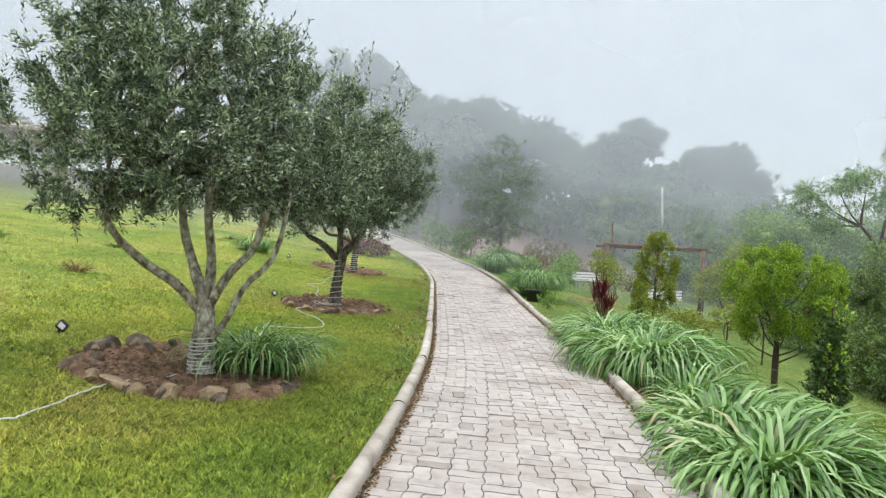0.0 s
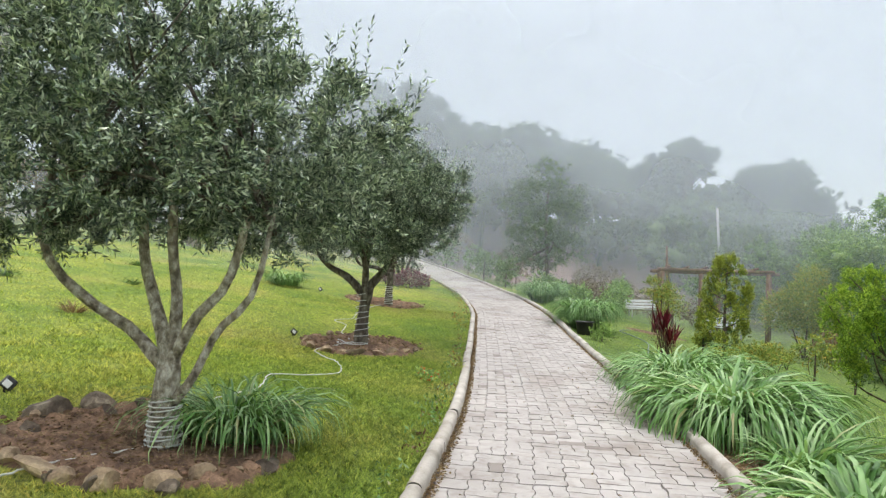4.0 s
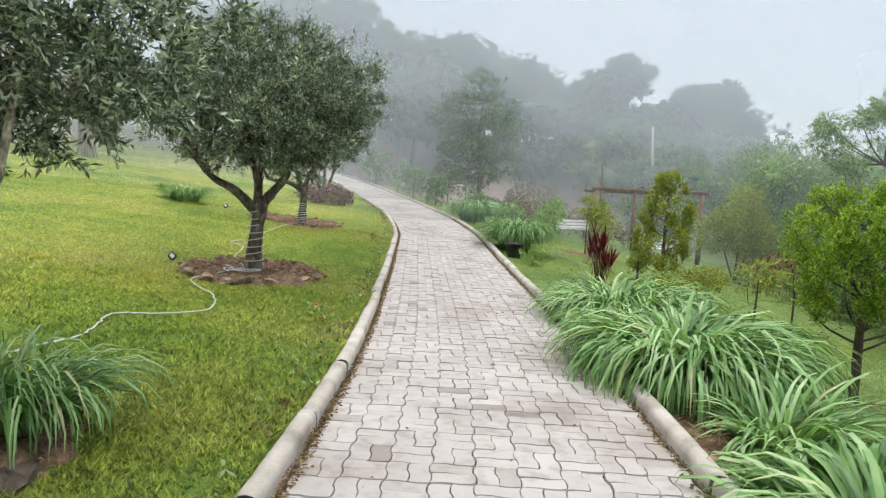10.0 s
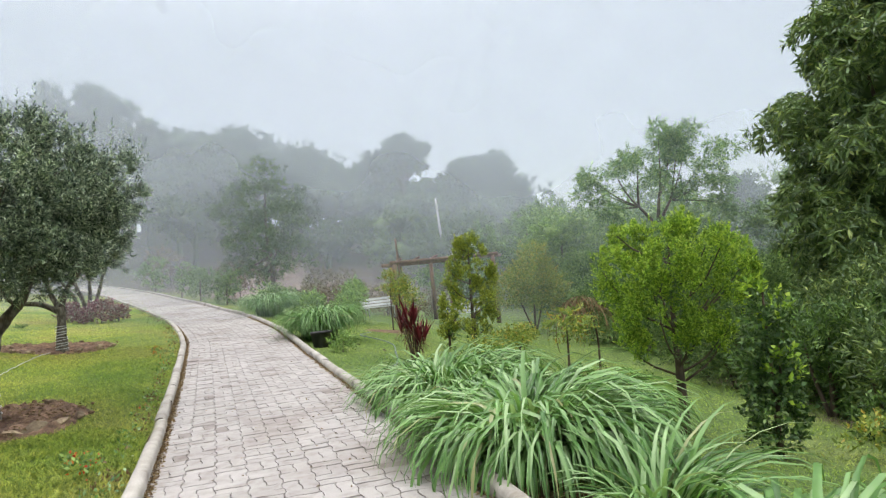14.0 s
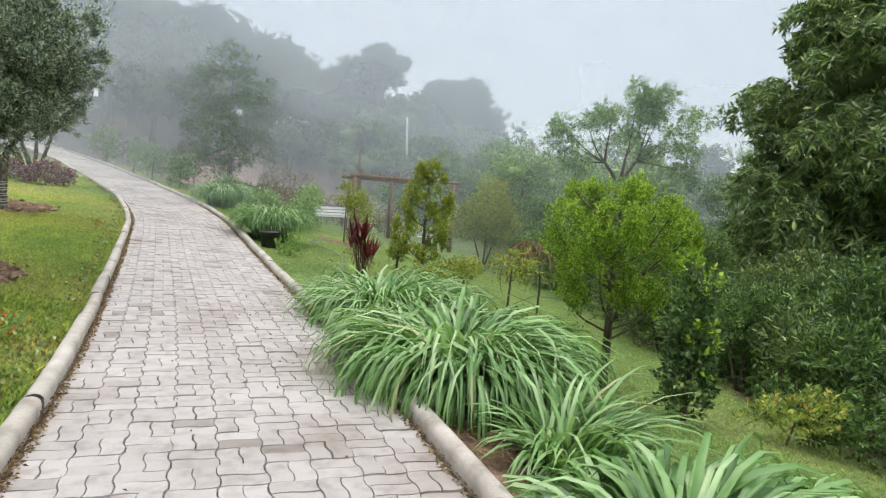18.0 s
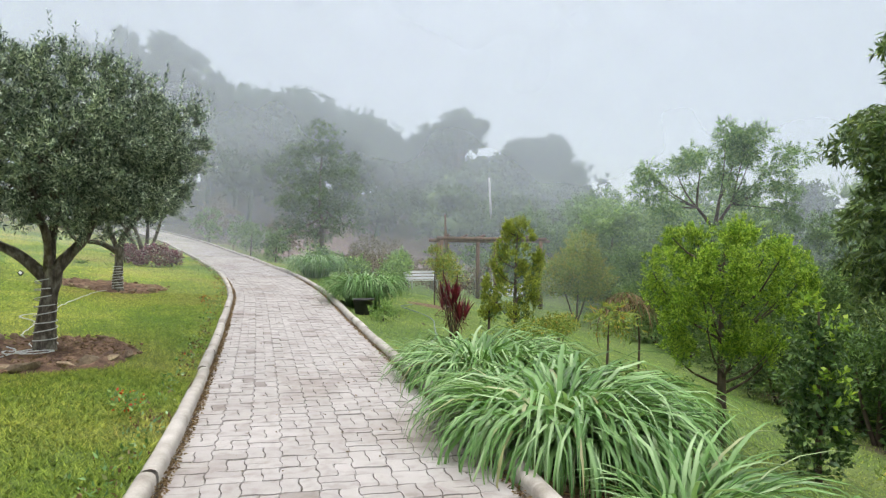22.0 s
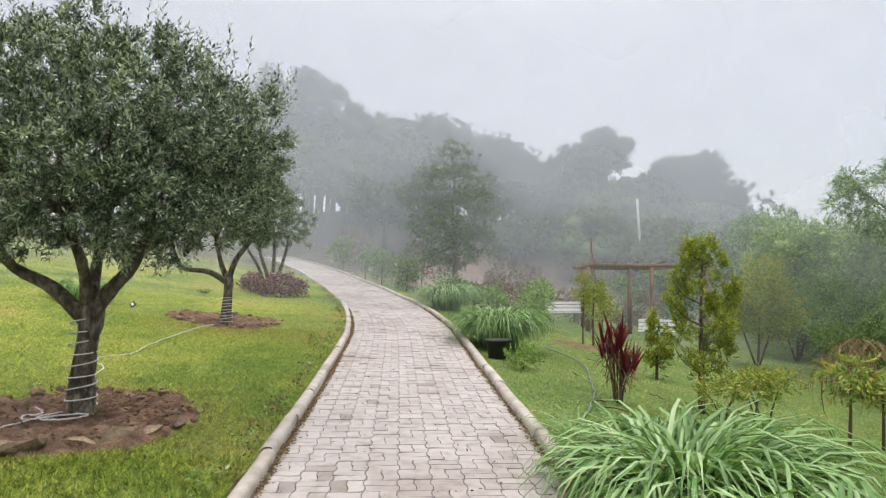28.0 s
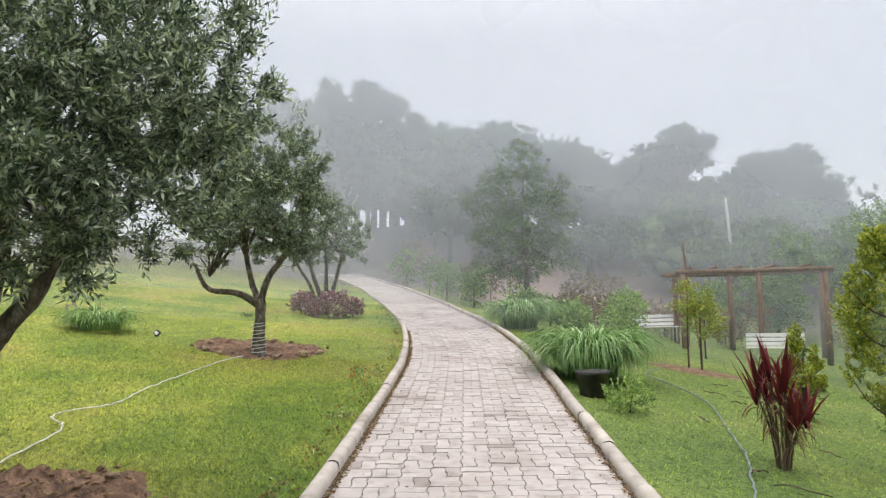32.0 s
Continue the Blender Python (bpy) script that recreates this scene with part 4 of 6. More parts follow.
earth_ring((-2.5, 19.6), 1.1, 1.0, 5, [(190, 0.1), (225, 0.08), (255, 0.07), (300, 0.09), (325, 0.1), (345, 0.08), (100, 0.09), (70, 0.08)], "round bed of brown earth with half-buried stones")


# ---- arching grass clumps ----
def clump(name, at, n, spread, length, width, seed, label, lean=(0, 0), e0=(48, 80), bend=(105, 165), group="lemongrass clumps beside the path", mat=None, single=0, skew=0.0, curl=1.35):
    rg = np.random.default_rng(seed)
    t = thing(name, at, label, "grass clump", group)
    tagged(part("foliage", blades(n, spread, length, width, rg, lean, e0, bend, skew=skew, curl=curl), mat or M_LEMON, t), "", "", "", "stuff")
    for _ in range(single):
        part("blade", blades(1, spread, length * 1.05, width * 1.15, rg, lean, e0, bend, skew=skew, curl=curl), mat or M_LEMON, t)
    return t


strip = []
for v in np.arange(3.6, 11.9, 0.1):
    out = 1.85 + 0.12 * math.sin(v * 2.3) + 0.05 * math.sin(v * 7.1)
    for f in np.linspace(0, 1, 8):
        x, y = side_of(1.15 + (out - 1.15) * f, v)
        strip.append((float(x), float(y), float(land(x, y)) + (0.014 + 0.012 * math.sin(v * 13 + f * 9)) * (f < 0.99) - 0.02 * (f > 0.99)))
bed = thing("planting_bed", (0, 0, 0), "strip of reddish-brown earth under the lemongrass", "planting bed")
part("soil", (strip, [[i * 8 + j, i * 8 + j + 1, (i + 1) * 8 + j + 1, (i + 1) * 8 + j] for i in range(len(strip) // 8 - 1) for j in range(7)]), M_SOIL, bed, smooth=True)

LG = "arching clump of green lemongrass hanging over the kerb"
clump("lemongrass", on(2.76, 10.3), 1300, (0.42, 0.62), 1.15, 0.028, 21, LG, (0.1, -0.05), (70, 89), (125, 185), single=60, skew=0.12, curl=1.6)
clump("lemongrass", on(2.45, 11.6), 90, (0.12, 0.2), 0.6, 0.018, 20, "thin young tuft of lemongrass by the kerb", (-0.1, 0.1), (50, 85), (60, 130), single=12)
clump("lemongrass", on(2.69, 8.25), 1500, (0.46, 0.66), 1.2, 0.032, 22, LG, (0.08, -0.1), (70, 89), (130, 190), single=80, skew=0.05, curl=1.65)
clump("lemongrass", on(2.7, 6.75), 230, (0.16, 0.24), 0.72, 0.026, 23, "smaller clump of bright green lemongrass", (0.35, 0.0), (66, 88), (70, 150), single=40, skew=0.2)
clump("lemongrass", on(2.5, 5.55), 950, (0.36, 0.4), 0.92, 0.034, 24, LG, (0.2, 0.05), (55, 82), (120, 185), single=60, skew=0.2, curl=1.6)
clump("lemongrass", on(2.34, 4.45), 950, (0.38, 0.44), 1.0, 0.034, 25, LG, (0.2, 0.0), (60, 86), (125, 185), single=60, skew=0.2, curl=1.6)
clump("lemongrass", on(2.75, 18.2), 1700, (0.36, 0.46), 1.25, 0.022, 26, "large domed lemongrass clump behind a black pot", (0.05, 0.0), (80, 92), (145, 180), single=40, curl=2.0)
clump("lemongrass", on(2.3, 25.2), 1400, (0.4, 0.55), 1.25, 0.024, 27, "domed lemongrass clump along the far kerb", (0.05, 0.0), (80, 92), (145, 180), single=20, curl=2.0)
clump("ornamental_grass", on(-1.62, 6.2), 420, (0.34, 0.16), 0.8, 0.019, 28, "tuft of drooping green grass beside the olive trunk", (0, 0), (64, 88), (100, 170), group="grass tufts on the lawn", curl=1.9)
clump("ornamental_grass", on(-5.3, 19.6), 520, (0.35, 0.3), 0.75, 0.016, 29, "low rounded tuft of pale green grass on the lawn", (0, 0), (66, 88), (120, 170), group="grass tufts on the lawn", curl=1.9)


# ---- shrubs and small trees of the lower lawn ----
def shrub(name, at, lines, blobs, count, per, sprig, leaf, width, mat, seed, label, category="shrub", group="", up=0.5, shell=0.4, droop=0.0, bark=None, dense=0.0):
    rg = np.random.default_rng(seed)
    t = thing(name, at, label, category, group)
    stems(0, lines, t, bark or M_BROWNBARK)
    g = sprigs(blobs, count, per, sprig, leaf, width, rg, up, shell, droop)
    if dense:
        g = join(g, *[lump((*b[:3], b[3] * dense, b[4] * dense, b[5] * dense), rg) for b in blobs])
    crown(t, g, mat)
    return t


def tufted(at, height, profile, n, tuft, count, leaf, mat, seed, label, stem=0.05, bare=0.5):
    """Young conifer: a thin stem, ascending branches and a bright upright tuft at each tip."""
    rg = np.random.default_rng(seed)
    t = thing("conifer", at, label, "tree", "young conifers on the lower lawn")
    part("trunk", tube(spline([(0, 0, -0.05), (0.01, 0, height * 0.3), (0.03, 0.02, height * 0.6), (0.06, 0, height * 0.92)], 14), [stem, stem * 0.8, stem * 0.5, stem * 0.15], 9, 0.06, seed), M_BROWNBARK, t, smooth=True)
    hs, ws = [p[0] for p in profile], [p[1] for p in profile]
    blobs = []
    for q in range(n):
        h = bare + (height - bare) * rg.random() ** 0.8
        w = np.interp(h, hs, ws) * rg.uniform(0.35, 1.0) ** 0.5
        a = rg.uniform(0, 6.28)
        tip = np.array([w * math.cos(a) + 0.04, w * math.sin(a), h])
        r = tuft * rg.uniform(0.7, 1.35)
        blobs.append((*tip, r, r, r * rg.uniform(1.3, 2.0)))
        if q % 4 == 0:
            z = max(0.22, h - w * rg.uniform(0.5, 1.0))
            br = tube(spline([(0.02, 0, z), (tip[0] * 0.6, tip[1] * 0.6, z + (h - z) * 0.4), tuple(tip)], 6), [stem * 0.28, stem * 0.18, 0.004], 5)
            part("branch", br, M_BROWNBARK, t)
    # Inner sprays take a duller leaf colour to paint in the crown's shade.
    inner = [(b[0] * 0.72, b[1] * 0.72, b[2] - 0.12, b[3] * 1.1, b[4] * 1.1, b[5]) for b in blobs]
    part("inner_foliage", sprigs(inner, count // 6, 8, tuft * 1.2, leaf * 1.1, leaf * 0.36, rg, 0.6, 0.2), M_TREE, t, "dull green inner sprays, shade put into the colour")
    crown(t, sprigs(blobs, count, 14, tuft * 0.95, leaf, leaf * 0.42, rg, 1.5, 0.2), mat, "bright upright tufts of scale leaves")


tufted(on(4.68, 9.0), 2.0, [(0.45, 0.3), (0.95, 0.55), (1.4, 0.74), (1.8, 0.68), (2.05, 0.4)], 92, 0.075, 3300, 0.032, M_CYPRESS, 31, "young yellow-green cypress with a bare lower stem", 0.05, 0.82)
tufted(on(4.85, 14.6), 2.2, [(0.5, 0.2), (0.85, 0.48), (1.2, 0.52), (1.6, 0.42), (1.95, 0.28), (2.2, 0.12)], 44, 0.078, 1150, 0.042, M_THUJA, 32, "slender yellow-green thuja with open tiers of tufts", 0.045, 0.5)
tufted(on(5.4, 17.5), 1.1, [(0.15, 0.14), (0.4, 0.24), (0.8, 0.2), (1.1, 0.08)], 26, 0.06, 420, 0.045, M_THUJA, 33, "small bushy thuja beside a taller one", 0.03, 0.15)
bush = shrub("camellia_bush", on(4.85, 8.05), [([(0, 0, -0.05), (0.0, 0, 0.4), (0.02, 0, 1.4)], [0.03, 0.02, 0.008]), ([(0, 0, 0.3), (0.1, 0, 0.7), (0.12, 0, 1.0)], [0.014, 0.01, 0.006])],
      [(0.0, 0, 0.34, 0.21, 0.21, 0.3), (0.02, 0, 0.72, 0.15, 0.15, 0.22), (-0.07, 0, 1.05, 0.08, 0.08, 0.2), (0.09, 0, 1.0, 0.07, 0.07, 0.2)], 360, 8, 0.09, 0.055, 0.034, M_DARKLEAF, 34, "narrow upright bush with dark glossy leaves", "shrub", "", 0.7)
tagged(part("new_growth", sprigs([(-0.08, 0, 1.35, 0.09, 0.09, 0.14), (0.12, 0, 1.2, 0.1, 0.1, 0.18), (0.0, -0.15, 0.7, 0.15, 0.1, 0.25)], 40, 6, 0.08, 0.06, 0.036, np.random.default_rng(134), 0.6), M_CYPRESS, bush, "fresh yellow-green leaf tips"), "fresh yellow-green leaf tips", "", "", "stuff")
wx = thing("withered_plant", on(7.2, 14.6), "arching plant with hanging dead brown leaves", "plant")
part("stem", tube(spline([(0.1, 0, -0.05), (0.12, 0, 0.7), (0.02, 0, 1.2), (-0.2, -0.1, 1.42)], 12), [0.022, 0.018, 0.012, 0.006], 7), M_BROWNBARK, wx, smooth=True)
for n, (hx, hz) in enumerate(((0.08, 1.25), (-0.08, 1.4), (-0.25, 1.45), (-0.42, 1.36), (-0.55, 1.2))):
    hv, hf = blades(26, (0.1, 0.08), 0.85, 0.016, np.random.default_rng(900 + n), (-0.35, -0.15), (-30, 40), (70, 120), 6)
    part("dead_leaves", (hv + np.array([hx, -0.1, hz]), hf), M_DRY, wx)
shrub("citrus_sapling", on(5.85, 13.2), [([(0, 0, -0.05), (0.03, 0, 0.4), (0.05, 0, 0.85)], [0.022, 0.018, 0.008])], [(0.12, 0, 0.95, 0.3, 0.25, 0.14)],
      70, 8, 0.2, 0.1, 0.03, M_WILLOW, 35, "thin sapling with a sparse drooping top", "tree", "", 0.2, 0.3, 0.6)
for sx, sy, sc, sd in ((5.1, 13.5, 1.15, 36), (4.75, 13.8, 0.85, 37), (6.0, 15.4, 0.9, 38), (6.9, 17.0, 0.7, 39), (8.0, 19.0, 0.6, 62)):
    shrub("low_shrub", on(sx, sy), [([(0, 0, -0.03), (0.05, 0, 0.25 * sc), (0.15, 0, 0.5 * sc)], [0.014, 0.01, 0.006]), ([(0, 0, -0.03), (-0.08, 0, 0.25 * sc), (-0.18, 0, 0.45 * sc)], [0.012, 0.009, 0.006])],
          [(0.12, 0, 0.55 * sc, 0.22 * sc, 0.2 * sc, 0.12 * sc), (-0.15, 0, 0.5 * sc, 0.2 * sc, 0.2 * sc, 0.12 * sc)], int(130 * sc), 7, 0.09, 0.055, 0.022, M_WILLOW, sd,
          "sparse low shrub with yellowish-green leaves", "shrub", "low shrubs on the lower lawn", 0.6)
shrub("willow_bush", on(10.6, 23.6), [([(0, 0, -0.05), (0.05, 0, 0.6), (0.1, 0, 1.4)], [0.04, 0.03, 0.015]), ([(0.05, 0, 0), (0.3, 0, 0.7), (0.5, 0, 1.4)], [0.03, 0.025, 0.012]), ([(-0.05, 0, 0), (-0.3, 0, 0.7), (-0.5, 0, 1.3)], [0.03, 0.025, 0.012])],
      [(0.0, 0, 1.6, 0.9, 0.8, 0.8), (0.6, 0, 1.3, 0.65, 0.6, 0.65), (-0.7, 0, 1.4, 0.6, 0.6, 0.6), (0.2, 0, 2.4, 0.5, 0.5, 0.5)], 1500, 9, 0.24, 0.11, 0.024, M_WILLOW, 40, "bushy small tree with yellowing narrow leaves", "tree", "", 0.6)
shrub("yellow_sapling", on(5.5, 21.6), [([(0, 0, -0.05), (0.0, 0, 0.6), (0.03, 0, 1.4)], [0.025, 0.02, 0.008]), ([(-0.25, 0, 0), (-0.24, 0, 0.8), (-0.2, 0, 1.5)], [0.02, 0.016, 0.008])],
      [(0.1, 0, 1.0, 0.35, 0.3, 0.35), (-0.1, 0, 1.35, 0.4, 0.3, 0.3)], 240, 8, 0.14, 0.07, 0.028, M_WILLOW, 41, "slim sapling with yellow leaves in front of the pergola", "tree", "", 0.6)
shrub("yellow_sapling", on(6.9, 25.4), [([(0, 0, -0.05), (0.0, 0, 0.6), (0.03, 0, 1.3)], [0.025, 0.02, 0.008])],
      [(0.0, 0, 0.9, 0.5, 0.4, 0.45), (-0.1, 0, 1.35, 0.35, 0.3, 0.25)], 260, 8, 0.14, 0.07, 0.028, M_WILLOW, 42, "bushy sapling with yellow-green leaves by the pergola", "tree", "", 0.6)


def cordyline(at, seed):
    """Red ti plant: a sheaf of bare canes, strap leaves standing up at the tops, dead ones hanging."""
    rg = np.random.default_rng(seed)
    t = thing("cordyline", at, "cordyline with upright wine-red strap leaves on bare canes", "plant")
    for j in range(11):
        a = j * 2.4
        h = (0.78, 0.62, 0.7, 0.52, 0.85, 0.45, 0.58, 0.66, 0.4, 0.74, 0.5)[j] + rg.normal() * 0.02
        r0, r1 = 0.03 + 0.03 * rg.random(), rg.uniform(0.05, 0.2)
        c, d = math.cos(a), math.sin(a)
        tip = np.array([c * r1, d * r1, h])
        cane = part("cane", tube(spline([(c * r0, d * r0, -0.03), (c * (r0 * 0.7 + r1 * 0.3), d * (r0 * 0.7 + r1 * 0.3), h * 0.5), tuple(tip)], 8), [0.012, 0.01, 0.008], 6, 0.1, j), M_BROWNBARK, t)
        dead = [blades(3, (0.012, 0.012), 0.22, 0.011, rg, (0.3 * c, 0.3 * d), (-30, 20), (40, 80), 6) for _ in range(5)]
        part("dead_leaves", join(*[(v + tip * np.array([f, f, f]), q) for (v, q), f in zip(dead, (0.45, 0.58, 0.7, 0.8, 0.9))]), M_DRY, cane)
        up = blades(9, (0.012, 0.012), 0.42, 0.036, rg, (0.5 * c, 0.5 * d), (68, 89), (0, 32), 6)
        side = blades(2, (0.012, 0.012), 0.3, 0.018, rg, (0.4 * c, 0.4 * d), (15, 50), (40, 90), 6)
        part("leaf_head", join((up[0] + tip - np.array([0, 0, 0.1]), up[1]), (side[0] + tip - np.array([0, 0, 0.06]), side[1])), M_RED, t)


cordyline(on(3.62, 14.2), 43)
for px, py, sd, sc in ((-2.5, 25.7, 51, 0.9), (-3.45, 26.1, 52, 0.7), (-2.95, 25.5, 53, 0.5), (-2.1, 26.2, 54, 0.62)):
    shrub("pink_bush", on(px, py), [([(0, 0, -0.03), (0.0, 0, 0.25 * sc), (0.05, 0, 0.5 * sc)], [0.02, 0.014, 0.008])],
          [(0.0, 0, 0.38 * sc, 0.42 * sc, 0.4 * sc, 0.34 * sc), (0.22 * sc, 0, 0.5 * sc, 0.26 * sc, 0.26 * sc, 0.26 * sc), (-0.2 * sc, 0, 0.46 * sc, 0.27 * sc, 0.26 * sc, 0.24 * sc), (0.05 * sc, -0.1, 0.62 * sc, 0.2 * sc, 0.2 * sc, 0.16 * sc)], int(360 * sc), 8, 0.09, 0.06, 0.036, M_PINK, sd,
          "rounded bush of dusky pink and white blossom", "shrub", "pink bushes under the olive", 0.6)

# ---- woodland edge on the downhill side ----
HEDGE = [(7.7, 9.2, 1.2, 0.5, M_HEDGE), (7.9, 10.2, 1.35, 0.55, M_HEDGE), (8.4, 11.4, 1.4, 0.6, M_HEDGE), (8.9, 12.9, 1.3, 0.6, M_HEDGE), (9.5, 14.3, 1.2, 0.6, M_HEDGE), (7.6, 8.1, 1.25, 0.5, M_HEDGE), (8.3, 7.3, 1.5, 0.6, M_HEDGE), (8.5, 9.5, 1.9, 0.8, M_HEDGE), (9.1, 8.3, 2.3, 0.9, M_DARKLEAF), (9.2, 10.9, 2.1, 0.9, M_DARKLEAF),
         (8.7, 9.4, 1.3, 0.55, M_HEDGE), (9.0, 10.6, 1.4, 0.6, M_HEDGE), (9.4, 11.7, 1.4, 0.6, M_HEDGE), (9.4, 12.5, 1.4, 0.7, M_DARKLEAF), (10.1, 14.2, 1.3, 0.75, M_TREE), (10.4, 16.0, 1.4, 0.8, M_TREE), (10.9, 18.0, 1.5, 0.9, M_TREE), (11.4, 20.3, 1.7, 0.9, M_TREE),
         (8.6, 8.0, 1.3, 0.55, M_DARKLEAF), (8.2, 9.9, 0.7, 0.3, M_HEDGE), (10.0, 9.4, 2.2, 0.9, M_DARKLEAF), (10.7, 11.2, 2.2, 1.0, M_HEDGE), (11.3, 13.2, 2.4, 1.1, M_TREE), (12.0, 16.0, 2.6, 1.2, M_TREE), (12.6, 19.5, 2.8, 1.3, M_HEDGE), (13.0, 23.0, 2.6, 1.3, M_TREE), (9.6, 7.4, 1.9, 0.9, M_DARKLEAF), (13.5, 26.5, 2.6, 1.3, M_HEDGE)]
for j, (x, y, h, w, m) in enumerate(HEDGE):
    rg = np.random.default_rng(200 + j)
    bl = [(rg.normal() * w * 0.3, rg.normal() * w * 0.3, h * f, w * rg.uniform(0.5, 0.75) * (1.15 - 0.5 * f), w * rg.uniform(0.5, 0.75) * (1.15 - 0.5 * f), h * 0.2) for f in (0.25, 0.4, 0.55, 0.7, 0.82)]
    shrub("shrub", on(x, y), [([(0, 0, -0.1), (0.05, 0, h * 0.4), (0.1, 0, h * 0.8)], [0.04, 0.03, 0.01]), ([(0.05, 0, 0), (0.3 * w, 0, h * 0.4), (0.35 * w, 0, h * 0.7)], [0.03, 0.02, 0.01]), ([(-0.05, 0, 0), (-0.25 * w, 0.1, h * 0.4), (-0.4 * w, 0.1, h * 0.7)], [0.03, 0.02, 0.01])],
          bl, int(800 * w * h / 1.6), 9, 0.28, 0.105, 0.027, m if j % 3 else M_TALL, 300 + j, "leafy green shrub at the woodland edge", "shrub", "shrubs at the woodland edge", 0.8, dense=0.36)
for sx, sy, sd in ((6.7, 7.7, 63), (7.2, 8.6, 64), (6.9, 6.9, 65), (7.5, 7.3, 66)):
    shrub("low_shrub", on(sx, sy), [([(0, 0, -0.03), (0.1, 0, 0.2), (0.2, 0, 0.34)], [0.012, 0.009, 0.005])], [(0, 0, 0.25, 0.45, 0.35, 0.18), (0.3, 0.1, 0.35, 0.35, 0.3, 0.2), (-0.25, 0.15, 0.3, 0.3, 0.3, 0.18)], 260, 8, 0.14, 0.07, 0.026, M_HEDGE, sd, "rough low undergrowth at the foot of the hedge", "shrub", "undergrowth along the hedge", 0.6)
shrub("low_shrub", on(5.9, 7.85), [([(0, 0, -0.03), (0.1, 0, 0.2), (0.2, 0, 0.3)], [0.012, 0.009, 0.005])], [(0, 0, 0.28, 0.5, 0.3, 0.12), (0.35, 0, 0.3, 0.3, 0.25, 0.12)], 170, 7, 0.1, 0.06, 0.028, M_WILLOW, 60, "sprawling low shrub with light green leaves", "shrub", "low shrubs on the lower lawn", 0.4)


def big_tree(name, at, height, r, trunk_r, blobs, count, per, sprig, leaf, width, mat, seed, label, droop=0.0, up=0.4, limbs=5, dense=0.0):
    rg = np.random.default_rng(seed)
    lines = [([(0, 0, -0.3), (0.1, 0, height * 0.25), (0.0, 0.1, height * 0.55), (0.1, 0, height * 0.85)], [trunk_r, trunk_r * 0.8, trunk_r * 0.5, trunk_r * 0.15])]
    for b in blobs[:limbs]:
        z = height * rg.uniform(0.25, 0.45)
        lines.append(([(0.03, 0, z), (b[0] * 0.4, b[1] * 0.4, z * 0.5 + b[2] * 0.45), (b[0] * 0.9, b[1] * 0.9, b[2])], [trunk_r * 0.5, trunk_r * 0.3, trunk_r * 0.1]))
    return shrub(name, at, lines, blobs, count, per, sprig, leaf, width, mat, seed, label, "tree", "", up, 0.35, droop, dense=dense)


rg0 = np.random.default_rng(5)
tall = []
for z, r in ((0.9, 1.5), (1.5, 1.7), (2.2, 1.85), (3.0, 1.95), (3.8, 2.0), (4.6, 1.95), (5.4, 1.7), (6.1, 1.3), (6.8, 0.9), (7.4, 0.5)):
    for a in np.arange(10) * 0.63 + rg0.random(10) * 0.5:
        q = r * rg0.uniform(0.65, 1.12)
        tall.append((q * math.cos(a), q * math.sin(a), z + rg0.normal() * 0.3, rg0.uniform(0.35, 0.65), rg0.uniform(0.35, 0.65), rg0.uniform(0.3, 0.45)))
tt = thing("tall_tree", on(12.7, 12.1), "tall dense dark green tree with hanging whorled leaves", "tree")
stems(0, [([(0, 0, -0.3), (0.1, 0, 2.0), (0.0, 0.1, 4.4), (0.1, 0, 7.6)], [0.2, 0.16, 0.1, 0.03])] + [([(0.03, 0, 1.0 + 0.12 * n), (b[0] * 0.4, b[1] * 0.4, 0.5 + b[2] * 0.6), (b[0] * 0.9, b[1] * 0.9, b[2])], [0.08, 0.05, 0.02]) for n, b in enumerate(tall[3::9])], tt, M_BROWNBARK)
crown(tt, join(rosettes(tall + [(0, 0, z, r, r, 0.7) for z, r in ((1.4, 1.6), (2.5, 1.9), (3.6, 2.0), (4.7, 1.95), (5.7, 1.5), (6.6, 1.0), (7.2, 0.6))], 10000, 9, 0.2, 0.046, rg0, 0.5, 0.6), rosettes([(*b[:3], b[3] * 1.25, b[4] * 1.25, b[5] * 1.25) for b in tall], 1500, 8, 0.18, 0.038, rg0, 0.55, 0.9), *[lump((0, 0, z, r, r, 0.75), rg0, 18, 8) for z, r in ((1.4, 0.9), (2.5, 1.05), (3.6, 1.1), (4.7, 1.05), (5.7, 0.8))]), M_TALL)
FT = [(-2.35, 5.4, 0.5), (-1.5, 5.7, 0.55), (-1.9, 4.9, 0.45), (-0.45, 6.1, 0.55), (0.5, 6.7, 0.6), (1.35, 6.8, 0.6), (1.5, 6.1, 0.65), (0.5, 5.6, 0.55), (2.3, 5.85, 0.5), (2.8, 5.3, 0.35), (2.0, 5.1, 0.5), (-0.6, 5.1, 0.4), (0.9, 6.3, 0.5), (2.5, 4.4, 0.5), (-2.0, 4.3, 0.45), (1.2, 4.7, 0.4)]
rgf0 = np.random.default_rng(72)
fb = []
for cx, cz, r in FT:
    for _ in range(5):
        fb.append((cx + rgf0.normal() * r * 0.6, rgf0.normal() * r * 0.9, cz + rgf0.normal() * r * 0.25, r * rgf0.uniform(0.3, 0.55), r * 0.45, r * 0.16))
fl = [([(0, 0, -0.3), (0.05, 0, 1.5), (-0.05, 0.05, 2.9), (0.05, 0, 3.7)], [0.15, 0.13, 0.11, 0.1])]
FORK = {-1: (-0.55, 0.1, 4.35), 0: (0.15, -0.1, 4.6), 1: (0.75, 0.1, 4.5)}
